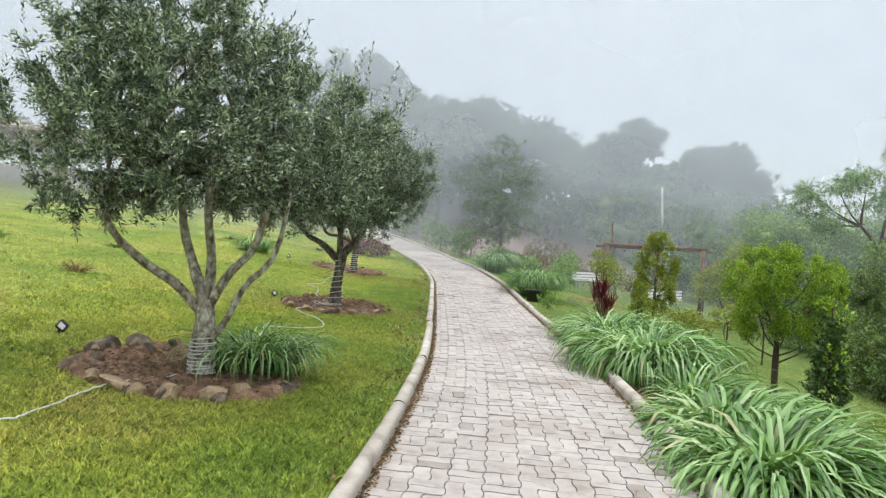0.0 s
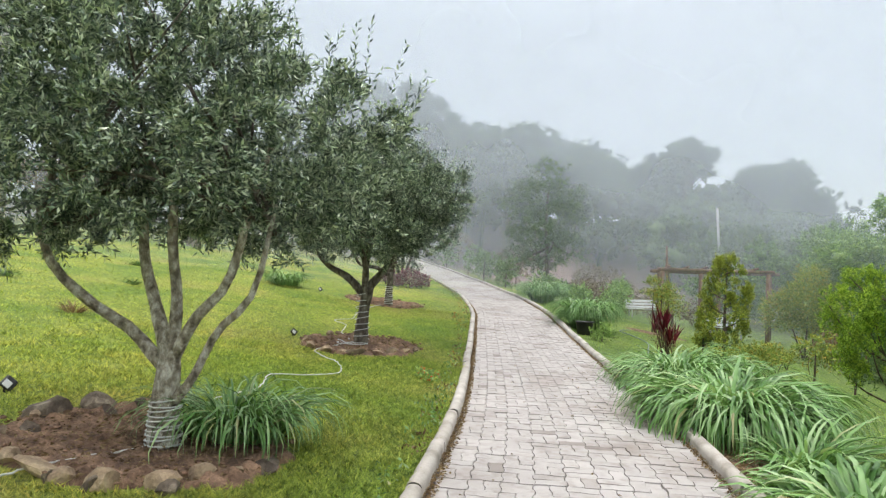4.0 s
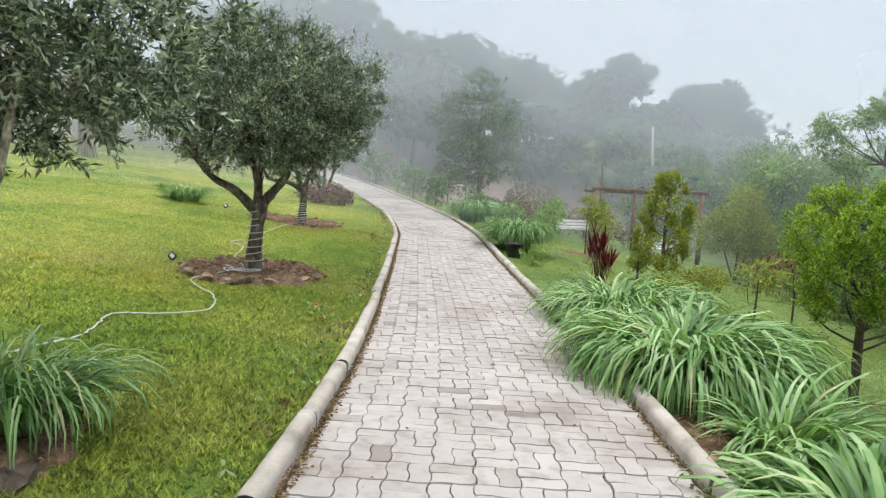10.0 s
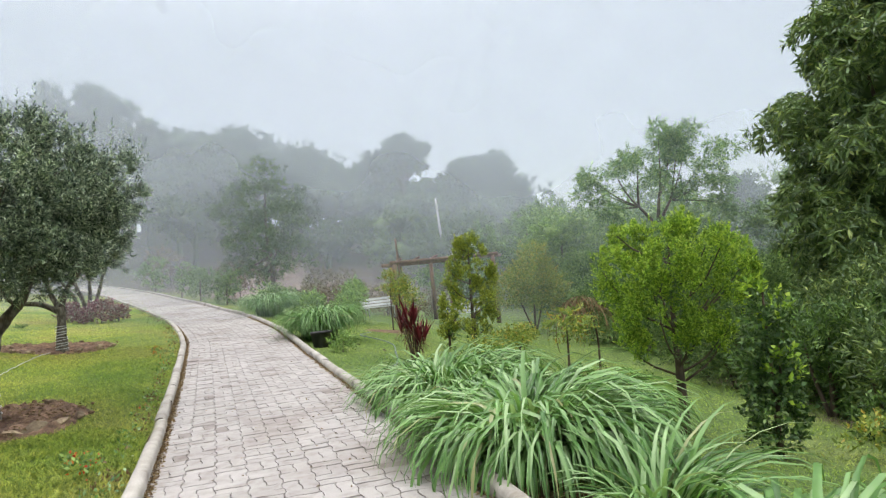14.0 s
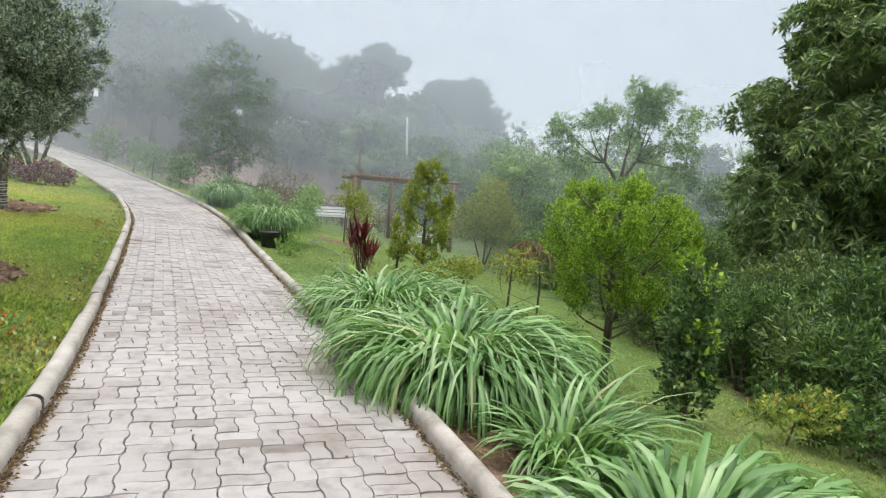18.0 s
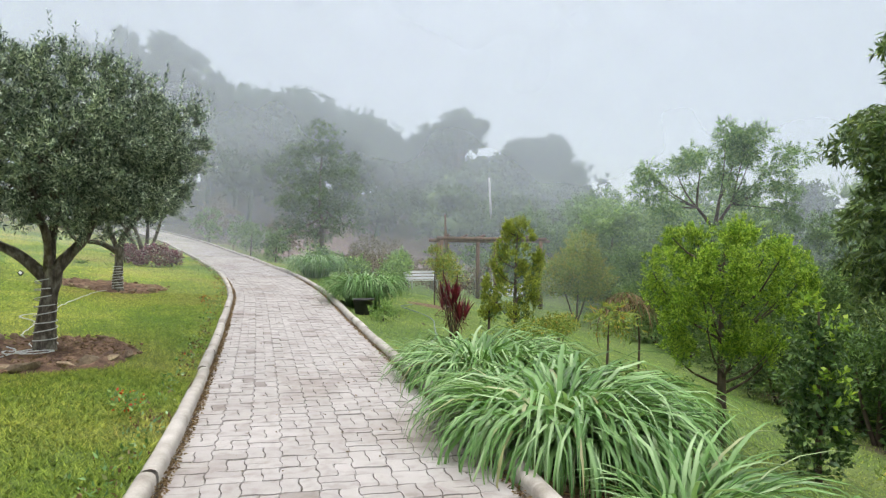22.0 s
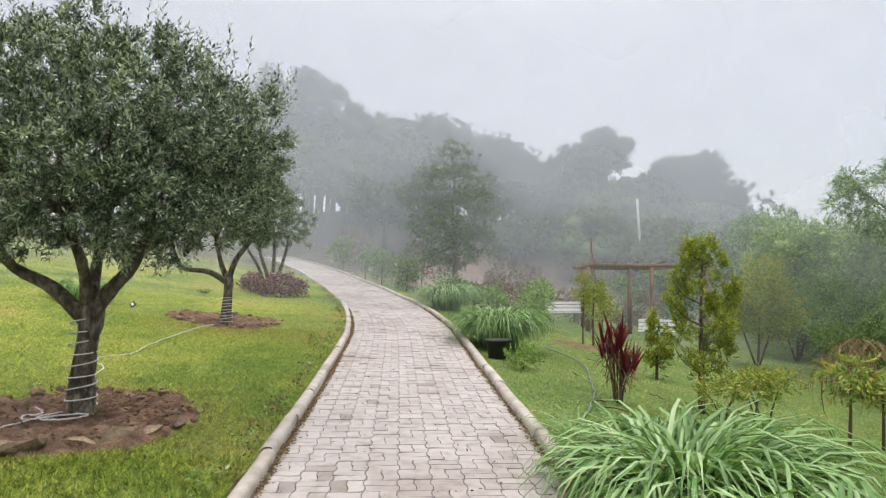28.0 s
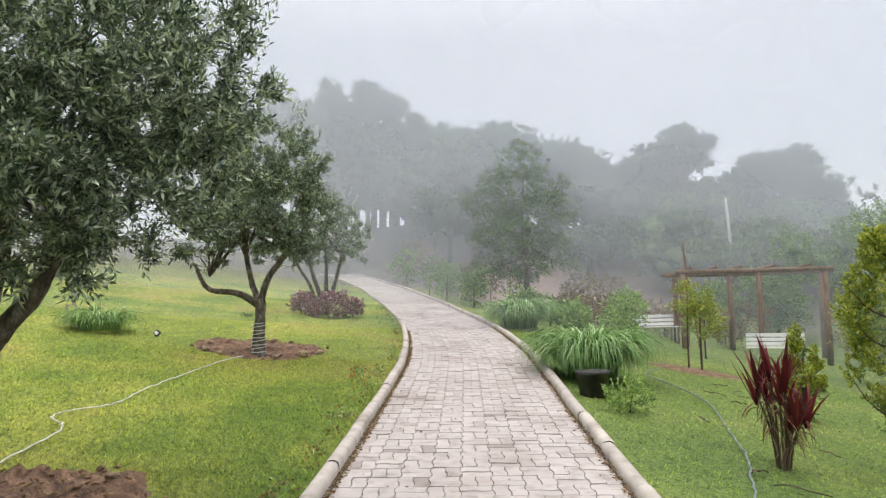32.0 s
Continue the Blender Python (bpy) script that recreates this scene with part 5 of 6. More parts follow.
for side, (fx, fy, fz) in FORK.items():
    fl.append(([(0.03, 0, 3.55), (fx * 0.4, fy * 0.5, 3.95), (fx, fy, fz)], [0.075, 0.06, 0.045]))
for cx, cz, r in FT:
    fx, fy, fz = FORK[-1 if cx < -0.4 else 0 if cx < 0.95 else 1]
    fl.append(([(fx, fy, fz), (fx + (cx - fx) * 0.45, fy, fz + (cz - fz) * 0.35), (cx, 0, cz - 0.05)], [0.035, 0.022, 0.008]))
shrub("feathery_tree", on(15.0, 22.4), fl, fb, 1750, 12, 0.34, 0.12, 0.032, M_FEATHER, 72, "slender feathery tree with an open spreading crown", "tree", "", 0.0, 0.3, 0.35)
pyr = []
rgy = np.random.default_rng(6)
for z, r in ((1.5, 2.1), (2.2, 1.7), (2.8, 2.4), (3.45, 1.9), (4.1, 2.1), (4.7, 1.4), (5.2, 1.3), (5.75, 0.8), (6.2, 0.45)):
    for a in np.arange(6) * 1.047 + z * 2:
        q = r * rgy.uniform(0.3, 0.95)
        pyr.append((math.cos(a) * q, math.sin(a) * q, z + 0.08 * q + rgy.normal() * 0.1, r * 0.26, r * 0.26, 0.13))
big_tree("conical_tree", on(3.1, 33.0), 6.2, 2.2, 0.13, pyr, 2300, 10, 0.32, 0.11, 0.036, M_FARGREEN, 73, "conical green tree half hidden in mist", 0.2, 0.2, 8)
for j, (x, y, h, w, m) in enumerate([(14.5, 28, 4.2, 2.0, M_LIGHTTREE), (16.5, 31, 4.4, 2.2, M_TREE), (19, 27, 4.6, 2.4, M_LIGHTTREE), (21.5, 33, 4.8, 2.5, M_TREE), (17, 36, 4.8, 2.5, M_TREE), (14.2, 15.5, 3.6, 1.6, M_LIGHTTREE), (24, 24, 5.8, 2.4, M_LIGHTTREE), (13, 35, 2.4, 1.6, M_TREE), (16, 13, 4.8, 2.0, M_TREE), (15.0, 21.0, 3.8, 1.8, M_LIGHTTREE), (20, 20, 4.8, 2.0, M_TREE), (25, 36, 6.0, 2.6, M_TREE), (30, 30, 7, 3.0, M_TREE), (17.6, 24.5, 4.6, 1.9, M_LIGHTTREE)]):
    rg = np.random.default_rng(400 + j)
    h *= 1.12 if y > 22 else 0.95
    bl = [(rg.normal() * w * 0.5, rg.normal() * w * 0.5, h * f, w * rg.uniform(0.28, 0.5), w * rg.uniform(0.28, 0.5), h * rg.uniform(0.08, 0.13)) for f in (0.25, 0.35, 0.45, 0.55, 0.62, 0.7, 0.78, 0.85, 0.92, 0.5, 0.4)]
    big_tree("woodland_tree", on(x, y), h, w, 0.1, bl, 1300, 9, 0.34, 0.15, 0.05, m, 410 + j, "leafy woodland tree on the misty lower slope", dense=0.5)
# plants between the path and the bank, farther on
for j, (x, y, h, w, m) in enumerate([(4.6, 24.6, 1.2, 0.5, M_LIGHTTREE), (5.2, 26.8, 1.4, 0.6, M_LIGHTTREE), (3.7, 25.0, 0.8, 0.5, M_LIGHTTREE), (6.3, 31.5, 1.6, 0.7, M_LIGHTTREE), (2.4, 28.0, 1.0, 0.7, M_TREE), (3.4, 28.2, 0.9, 0.7, M_TREE), (1.2, 31.5, 1.4, 0.7, M_TREE), (0.2, 33.5, 1.5, 0.6, M_TREE), (-0.6, 36, 1.7, 0.8, M_TREE), (0.9, 36.5, 1.6, 0.9, M_TREE), (-2.0, 41, 2.0, 1.0, M_TREE), (4.8, 30, 1.2, 0.9, M_BANK), (6.2, 31, 1.3, 1.1, M_BANK), (7.8, 32, 1.3, 1.2, M_BANK), (5.0, 34, 1.8, 1.2, M_BANK), (9.5, 31, 1.4, 1.2, M_BANK), (7.0, 36, 2.2, 1.4, M_BANK), (2.0, 38, 2.0, 1.4, M_BANK), (-1.5, 46, 2.5, 1.6, M_BANK)]):
    rg = np.random.default_rng(500 + j)
    bl = [(rg.normal() * w * 0.35, rg.normal() * w * 0.35, h * f, w * 0.55, w * 0.55, h * 0.22) for f in (0.3, 0.5, 0.7)]
    shrub("garden_shrub", on(x, y), [([(0, 0, -0.1), (0.03, 0, h * 0.4), (0.06, 0, h * 0.7)], [0.03, 0.02, 0.01])], bl, int(150 * w + 60), 8, 0.2, 0.11, 0.04, m, 510 + j,
          "misty garden shrub beyond the bend" if m is not M_BANK else "dry reddish weeds on the bank", "shrub", "shrubs along the far path", 0.5)


# ---- wooded hill in the mist ----
def billows(x, y, z, h, w, rg):
    """Crown of a far tree: rounded heads heaped over a dome."""
    out = [(x, y, z + h * 0.6, w * 0.75, w * 0.75, h * 0.3)]
    for _ in range(11):
        d = unit(rg.normal(size=3) + np.array([0, 0, 0.35]))
        q = w * rg.uniform(0.26, 0.5)
        out.append((x + d[0] * w * 0.8, y + d[1] * w * 0.8, z + h * 0.64 + d[2] * (h * 0.36 - q * 0.8), q, q, q * rg.uniform(0.65, 0.95)))
    return out


def far_woods(seed, spots, name, label, mat):
    rg = np.random.default_rng(seed)
    gs = []
    for (x, y, h, w, n) in spots:
        z = float(land(x, y))
        bl = billows(x, y, z, h, w, rg)
        gs.append(sprigs(bl[1:], n, 6, 0.42, 0.32, 0.17, rg, 0.5, 0.8))
        gs.extend(lump((*b[:3], b[3] * 0.86, b[4] * 0.86, b[5] * 0.86), rg) for b in bl)
        p = tube([(x, y, z - 0.5), (x + 0.2, y, z + h * 0.45), (x, y, z + h * 0.8)], [0.2, 0.14, 0.06], 4)
        gs.append((p[0], np.array([q for q in p[1] if len(q) == 4])))
    ob = part(name, join(*gs), mat)
    tagged(ob, label, "woods", "", "stuff")


TOP_AZ = [-40, -18, -12, -10, -7.7, -5.5, -3.3, 2, 3.5, 5.6, 8.5, 10, 11.4, 13, 17.5, 18.5, 20, 24.5, 26, 27.5, 33, 45, 62]
TOP_Z = [14, 17, 19.3, 19.6, 18.6, 17.0, 16.2, 16.1, 16.5, 15.1, 14.3, 13.1, 12.3, 11.9, 11.2, 10.3, 10.1, 9.4, 7.6, 6.8, 6.2, 5.8, 5.0]
rgw = np.random.default_rng(9)
spots, green = [], []
for r, gap, w0, w1 in ((44, 4.2, 1.2, 1.9), (49, 3.4, 1.4, 2.3), (54, 2.7, 1.6, 2.6), (59, 2.4, 1.8, 2.8), (64, 2.2, 2.2, 3.4), (70, 1.8, 2.4, 3.6), (77, 2.0, 2.8, 4.0)):
    az = -17.0
    while az < 62:
        az += gap * rgw.uniform(0.7, 1.3)
        rr = r + rgw.normal() * 1.2
        x, y = rr * math.sin(radians(az)), rr * math.cos(radians(az))
        if -7.8 < az < -6.2 or az < -4 and r < 58 or abs(x - float(path_x(min(y, 79)))) < 4.0 and r < 60 or az < 9 and r < 48:
            continue
        top = np.interp(az, TOP_AZ, TOP_Z) * (rr / 60)
        h = (top - float(land(x, y))) * (rgw.uniform(0.7, 0.85) if r > 74 else rgw.uniform(0.9, 1.03) if r > 62 else rgw.uniform(0.6, 0.88) if r > 52 else rgw.uniform(0.35, 0.62))
        (green if az > 15 and r < 56 else spots).append((x, y, max(h, 2.5), rgw.uniform(w0, w1), 150))
for x, y in ((-8.6, 66), (-7.6, 68), (-6.6, 67), (-9.8, 67), (-5.4, 69), (-4.4, 67), (-3.4, 69), (-2.2, 67), (-6.0, 70), (-1.0, 69)):
    spots.append((x, y, 6.5, 1.9, 130))
far_woods(90, spots, "forest", "dense forest on the hill, grey in the mist", M_FAR)
far_woods(94, green, "lower_forest", "green lower woods at the foot of the misty hill", M_FARGREEN)


def heads(seed, rows):
    """Foliage pads of a far crown, each a little uneven."""
    rg = np.random.default_rng(seed)
    out = []
    for cx, cz, r in rows:
        for _ in range(4):
            q = r * rg.uniform(0.42, 0.68)
            out.append((cx + rg.normal() * r * 0.36, rg.normal() * r * 0.6, cz + rg.normal() * r * 0.13, q, q, q * 0.6))
    return out


big_tree("umbrella_tree", on(25.3, 60.0), 8.2, 5, 0.3, heads(91, [(0.2, 8.0, 1.9), (-0.9, 7.9, 1.8), (1.2, 7.8, 1.8), (-2.0, 7.5, 1.7), (2.4, 7.2, 1.8), (-3.1, 7.0, 1.4), (3.4, 6.4, 1.5), (-3.9, 6.3, 1.1), (4.5, 5.3, 1.3), (0.6, 6.9, 1.7), (-0.8, 6.9, 1.7), (2.2, 6.1, 1.5), (-2.2, 6.3, 1.5)]), 2200, 7, 0.42, 0.32, 0.16, M_FAR, 91, "broad umbrella-crowned tree faint in the mist", 0, 0.3, 9, dense=0.8)
big_tree("round_tree", on(16.4, 56.5), 8.4, 3, 0.3, heads(92, [(0.3, 7.9, 1.1), (1.1, 7.3, 1.1), (-0.5, 7.4, 1.1), (0.4, 6.7, 1.3), (-2.2, 6.7, 1.0), (-1.4, 6.2, 1.2), (1.3, 6.2, 1.2), (-0.4, 5.8, 1.4), (-2.6, 5.8, 1.2)]), 1400, 7, 0.42, 0.32, 0.16, M_FAR, 92, "round-headed tree rising from the misty ridge", 0, 0.3, 6, dense=0.8)
big_tree("edge_tree", on(41.0, 44.5), 8.6, 3, 0.25, heads(93, [(0, 8.6, 0.9), (0.6, 7.8, 1.0), (-0.6, 7.6, 0.9), (0, 6.6, 1.2), (0.4, 5.4, 1.4)]), 700, 7, 0.42, 0.32, 0.16, M_FAR, 93, "upright tree faint in the mist beyond the slope", 0, 0.3, 4, dense=0.8)
for j, (x, y, h, w) in enumerate(((-9.4, 62.0, 12.0, 1.7), (-7.2, 63.0, 12.6, 1.9), (-4.6, 61.0, 10.6, 1.7), (-2.6, 63.5, 9.6, 1.7), (-5.6, 66.0, 10.0, 1.4))):
    rg = np.random.default_rng(950 + j)
    bl = heads(970 + j, [(rg.normal() * w * 0.4, h * f, w * rg.uniform(0.45, 0.75)) for f in (0.5, 0.6, 0.7, 0.8, 0.88, 0.94)])
    big_tree("ridge_tree", on(x, y), h, w, 0.22, bl, 700, 7, 0.42, 0.32, 0.15, M_FAR, 960 + j, "tall bare-stemmed tree on the misty ridge", 0, 0.3, 6, dense=0.75)


# ---- garden furniture ----
def bench(at, turn, label):
    """White slatted park bench on two side frames."""
    t = thing("garden_bench", at, label, "bench", "white garden benches")
    t.rotation_euler = (0, 0, radians(turn))
    for x in (-0.52, 0.52):
        fr = part("side_frame", join(tube([(x, -0.2, -0.03), (x, -0.21, 0.4)], [0.028, 0.024], 6), tube([(x, 0.24, -0.03), (x, 0.2, 0.4), (x, 0.27, 0.76)], [0.028, 0.026, 0.02], 6), tube([(x, -0.24, 0.4), (x, 0.22, 0.385)], [0.022, 0.022], 6)), M_CONCRETE, t)
    for j, y in enumerate((-0.2, -0.05, 0.1)):
        part("seat_slat", box(1.45, 0.115, 0.03, (0, y, 0.415 - 0.006 * j)), M_WHITE, t)
    for j, z in enumerate((0.5, 0.62, 0.74)):
        part("back_slat", box(1.45, 0.028, 0.09, (0, 0.19 + 0.033 * j, z - 0.04), 0.006, None), M_WHITE, t)


bench(on(6.85, 29.4), 4, "white slatted garden bench on the lower lawn")
bench(on(9.3, 26.9), -22, "white slatted garden bench under the log pergola")

perg = thing("pergola", on(9.0, 28.4), "rustic log pergola with two long round beams", "pergola")
px0 = perg.location
PT = 2.42


def log(p, q, r, name="beam"):
    p, q = Vector(p) - px0, Vector(q) - px0
    part(name, tube([tuple(p), tuple((p + q) / 2 + Vector((0, 0, -0.015))), tuple(q)], [r, r * 0.95, r * 0.9], 10, 0.03, 4), M_LOG, perg, smooth=True)


for x, y in ((7.1, 27.6), (9.25, 27.6), (11.1, 27.6), (9.2, 29.6), (7.5, 29.6), (12.0, 29.6)):
    log((x, y, float(land(x, y)) - 0.2), (x + 0.02, y, PT), 0.085, "post")
log((6.95, 27.6, PT + 0.06), (11.35, 27.6, PT + 0.06), 0.075)
log((7.15, 29.6, PT + 0.06), (12.4, 29.6, PT + 0.06), 0.075)
for x in (7.3, 8.0, 8.7, 9.6, 10.6):
    log((x, 27.25, PT + 0.18), (x + 0.45, 29.95, PT + 0.165), 0.034, "rafter")
stk = part("wooden_stake", tube([(0, 0, -0.2), (0.03, 0, 1.6), (0.0, 0, 3.2)], [0.045, 0.04, 0.035], 7, 0.03, 2), M_LOG)
stk.location = on(7.65, 29.0)
tagged(stk, "tall rough wooden stake rising above the pergola", "stake")

for k, (dx, top) in enumerate(((0.35, 2.9), (-0.3, 2.75))):
    stick = part("wooden_stake", tube([(dx, 0.05, -0.1), (dx * 0.4, 0.03, top * 0.6), (0.02, 0.0, top)], [0.022, 0.02, 0.016], 6, 0.03, k), M_LOG)
    stick.location = on(7.65, 29.0)
    tagged(stick, "thin bare stick leaning on a tall stake", "stake")

pot = thing("plant_pot", on(2.52, 16.75), "black plastic plant pot by the kerb", "plant pot")
ang = np.linspace(0, 2 * np.pi, 20, endpoint=False)
prof = [(0.15, 0), (0.165, 0.02), (0.2, 0.27), (0.215, 0.275), (0.215, 0.31), (0.195, 0.31), (0.18, 0.25), (0.0, 0.25)]
PV = [(r * math.cos(a), r * math.sin(a), z) for r, z in prof for a in ang]
part("tub", (PV, [[i * 20 + j, i * 20 + (j + 1) % 20, (i + 1) * 20 + (j + 1) % 20, (i + 1) * 20 + j] for i in range(len(prof) - 1) for j in range(20)]), M_BLACK, pot, smooth=True)
part("soil", ([(0.185 * math.cos(a), 0.185 * math.sin(a), 0.262 + 0.008 * math.sin(5 * a)) for a in ang], [list(range(20))]), M_SOIL, pot)
shrub("low_shrub", on(2.75, 15.9), [([(0, 0, -0.03), (0.02, 0, 0.1), (0.04, 0, 0.2)], [0.012, 0.009, 0.005])], [(0, 0, 0.2, 0.25, 0.22, 0.16)], 110, 7, 0.08, 0.05, 0.02, M_LIGHTTREE, 61, "small bright green herb beside the kerb", "shrub", "low shrubs on the lower lawn", 0.6)


def spot_light(x, y, turn):
    t = thing("garden_spotlight", on(x, y), "small black garden spotlight on a spike in the lawn", "spotlight", "garden spotlights on the lawn")
    t.rotation_euler = (0, 0, radians(turn))
    part("spike", tube([(0, 0, -0.05), (0, 0, 0.05)], [0.008, 0.01], 6), M_BLACK, t)
    part("housing", box(0.1, 0.05, 0.1, (0, 0.0, 0.04), 0.012, (radians(-35), radians(45), 0)), M_BLACK, t)
    part("lens", box(0.06, 0.01, 0.06, (0, -0.028, 0.055), 0.004, (radians(-35), radians(45), 0)), M_WHITE, t, "pale glass lens")


for x, y, a in ((-3.56, 6.41, 40), (-2.88, 12.0, 30), (-4.37, 19.7, 20)):
    spot_light(x, y, a)


def cable(name, pts, r, mat, label, category, n=60, seed=0, lift=0.028):
    rg = np.random.default_rng(seed)
    p = spline([(x, y, 0) for x, y in pts], n)
    p[:, :2] += rg.normal(size=(n, 2)) * 0.008
    p[:, 2] = land(p[:, 0], p[:, 1]) + r + lift
    ob = part(name, tube(p, [r, r], 6), mat)
    tagged(ob, label, category)


CL = "thin white power cord lying across the lawn"
cable("power_cord", [(-3.6, 3.2), (-2.66, 4.05), (-2.53, 4.39), (-2.46, 5.04), (-2.3, 5.4), (-2.08, 5.75)], 0.0065, M_CABLE, CL, "cord", 60, 1)
cable("power_cord", [(-1.9, 6.0), (-2.2, 7.2), (-2.05, 7.93), (-2.16, 8.69), (-1.77, 8.98), (-1.53, 9.3), (-1.7, 10.01), (-2.2, 10.8), (-2.13, 11.35), (-2.02, 11.77), (-1.84, 11.97)], 0.0065, M_CABLE, CL, "cord", 110, 2)
cable("power_cord", [(-1.89, 12.07), (-2.1, 12.6), (-2.3, 13.07), (-2.42, 13.97), (-2.7, 14.26), (-2.67, 14.54), (-2.5, 14.91), (-2.56, 15.72), (-2.57, 17.32), (-2.55, 18.3), (-2.4, 18.75)], 0.0065, M_CABLE, CL, "cord", 100, 3)
cable("power_cord", [(-1.88, 11.92), (-1.97, 11.77), (-1.89, 11.65), (-1.72, 11.69), (-1.62, 11.82), (-1.7, 11.87), (-1.89, 11.77), (-2.02, 11.63), (-2.09, 11.73), (-2.0, 11.85), (-2.14, 12.02)], 0.0065, M_CABLE, "loose loops of white cord on the earth bed", "cord", 90, 6, 0.06)
cable("garden_hose", [(2.6, 12.2), (2.95, 13.2), (3.35, 14.3), (3.59, 15.3), (3.9, 16.5), (4.06, 17.5), (4.0, 18.5), (3.84, 19.4), (4.4, 20.6)], 0.009, M_HOSE, "blue-green garden hose lying on the lower lawn", "hose", 90, 4)
earth = part("dug_earth", ([(5.3 + 0.9 * q * math.cos(a), 21.3 + 0.6 * q * math.sin(a), float(land(5.3 + 0.9 * q * math.cos(a), 21.3 + 0.6 * q * math.sin(a))) + 0.03 * (1 - q) + 0.01) for q in (1.0, 0.6, 0.2) for a in ang],
                    [[i * 20 + j, i * 20 + (j + 1) % 20, (i + 1) * 20 + (j + 1) % 20, (i + 1) * 20 + j] for i in range(2) for j in range(20)] + [list(range(40, 60))]), M_SOIL, smooth=True)
tagged(earth, "patch of bare dug earth round the saplings", "planting bed")


# ---- uphill: poles, wires and the vine pergola ----
def utility_pole(x, y, h, r, mat, arms, label, lean=0.0):
    t = thing("utility_pole", on(x, y), label, "utility pole", "utility poles in the mist")
    part("pole", tube([(0, 0, -0.5), (lean * 0.5, 0, h / 2), (lean, 0, h)], [r, r * 0.85, r * 0.7], 10), mat, t, smooth=True)
    for z, w in arms:
        part("crossarm", box(w, 0.1, 0.12, (lean * z / h, 0, z)), mat, t)
        for s in (-0.42, 0.42):
            part("insulator", tube([(s * w, 0, z + 0.12), (s * w, 0, z + 0.26)], [0.05, 0.03], 6), M_STEEL, t)


utility_pole(-14.0, 19.6, 8.2, 0.16, M_POLEWOOD, [(7.2, 1.2)], "grey wooden utility pole behind the olive tree")
utility_pole(-15.5, 38.0, 7.6, 0.2, M_POLEWOOD, [(7.1, 1.8), (6.2, 1.2)], "grey utility pole with crossarms faint in the mist")
utility_pole(14.9, 43.5, 7.0 - float(land(14.9, 43.5)), 0.095, M_CONCRETE, [], "pale concrete pole leaning slightly in the mist", -0.25)


def wire(p, q, sag):
    p, q = np.array(p), np.array(q)
    s = np.linspace(0, 1, 16)
    pts = p + (q - p) * s[:, None] - np.array([0, 0, 1]) * (sag * 4 * s * (1 - s))[:, None]
    tagged(part("overhead_wire", tube(pts, [0.012, 0.012], 4), M_BLACK), "thin dark overhead power wire", "wire", "overhead wires")


zA, zB = float(land(-14.0, 19.6)), float(land(-15.5, 38.0))
wire((-14.5, 19.6, zA + 7.4), (-16.3, 38.0, zB + 7.3), 0.6)
wire((-13.5, 19.6, zA + 7.4), (-14.8, 38.0, zB + 7.3), 0.6)
wire((-14.5, 19.6, zA + 7.4), (-22.0, -12.0, zA + 7.0), 0.8)

vp = thing("vine_pergola", on(-16.0, 28.0), "long weathered pergola draped with dry brown vines", "pergola")
v0 = vp.location
for x, y in ((-12.4, 29.2), (-13.2, 30.6), (-15.6, 27.6), (-16.5, 29.0), (-18.8, 26.0), (-19.7, 27.4), (-22.0, 24.4), (-22.9, 25.8)):
    z = float(land(x, y))
    for dx in (-0.12, 0.12):
        part("post", tube([(x + dx - v0.x, y - v0.y, z - v0.z - 0.2), (x + dx - v0.x, y - v0.y, 5.8 - v0.z)], [0.09, 0.085], 7, 0.04, 5), M_PALELOG, vp)
for p, q in (((-11.6, 28.9), (-23, 23.7)), ((-12.4, 31.0), (-23.8, 25.4))):
    part("beam", tube([(p[0] - v0.x, p[1] - v0.y, 5.8 - v0.z), (q[0] - v0.x, q[1] - v0.y, 5.8 - v0.z)], [0.1, 0.1], 7), M_PALELOG, vp)
vb = [(a[0] + (b[0] - a[0]) * f - v0.x, a[1] + (b[1] - a[1]) * f - v0.y, 5.75 - v0.z, 1.0, 1.1, 0.5) for a, b in (((-11.8, 29.8), (-23.4, 24.5)),) for f in np.linspace(0, 1, 13)]
rgv = np.random.default_rng(82)
for x, y in ((-12.4, 29.2), (-15.6, 27.6), (-18.8, 26.0), (-22.0, 24.4)):
    z = float(land(x, y))
    for _ in range(9):
        a, r = rgv.uniform(0, 6.28), rgv.uniform(0.14, 0.34)
        pts = [(x - v0.x + r * math.cos(a) * f + rgv.normal() * 0.05, y - v0.y + r * math.sin(a) * f, z - v0.z - 0.05 + (5.75 - z) * g) for f, g in ((1.2, 0.0), (0.8, 0.35), (1.0, 0.7), (1.5, 1.0))]
        part("vine_stem", tube(spline(pts, 9), [0.028, 0.022, 0.016], 5), M_PALELOG, vp)
part("vines", sprigs(vb, 3200, 8, 0.45, 0.14, 0.05, np.random.default_rng(81), -0.6, 0.3, 0.4), M_DRY, vp)
bench(on(-15.8, 31.5), 30, "white garden bench beyond the vine pergola")

# clutter of the lawn
for j, (x, y, s) in enumerate(((-5.6, 10.45, 1.0), (-7.2, 15.0, 0.8), (-9.0, 18.5, 0.9), (-6.8, 22.0, 0.8), (-4.2, 24.0, 0.8), (-8.5, 13.0, 0.9), (-4.0, 30.0, 0.9))):
    clump("weed_tuft", on(x, y), 90, (0.12 * s, 0.1 * s), 0.3 * s, 0.012, 600 + j, "dry brownish weed tuft on the lawn", (0, 0), (35, 85), (30, 80), "weed tufts on the lawn", M_DRY if j == 0 else M_TREE)


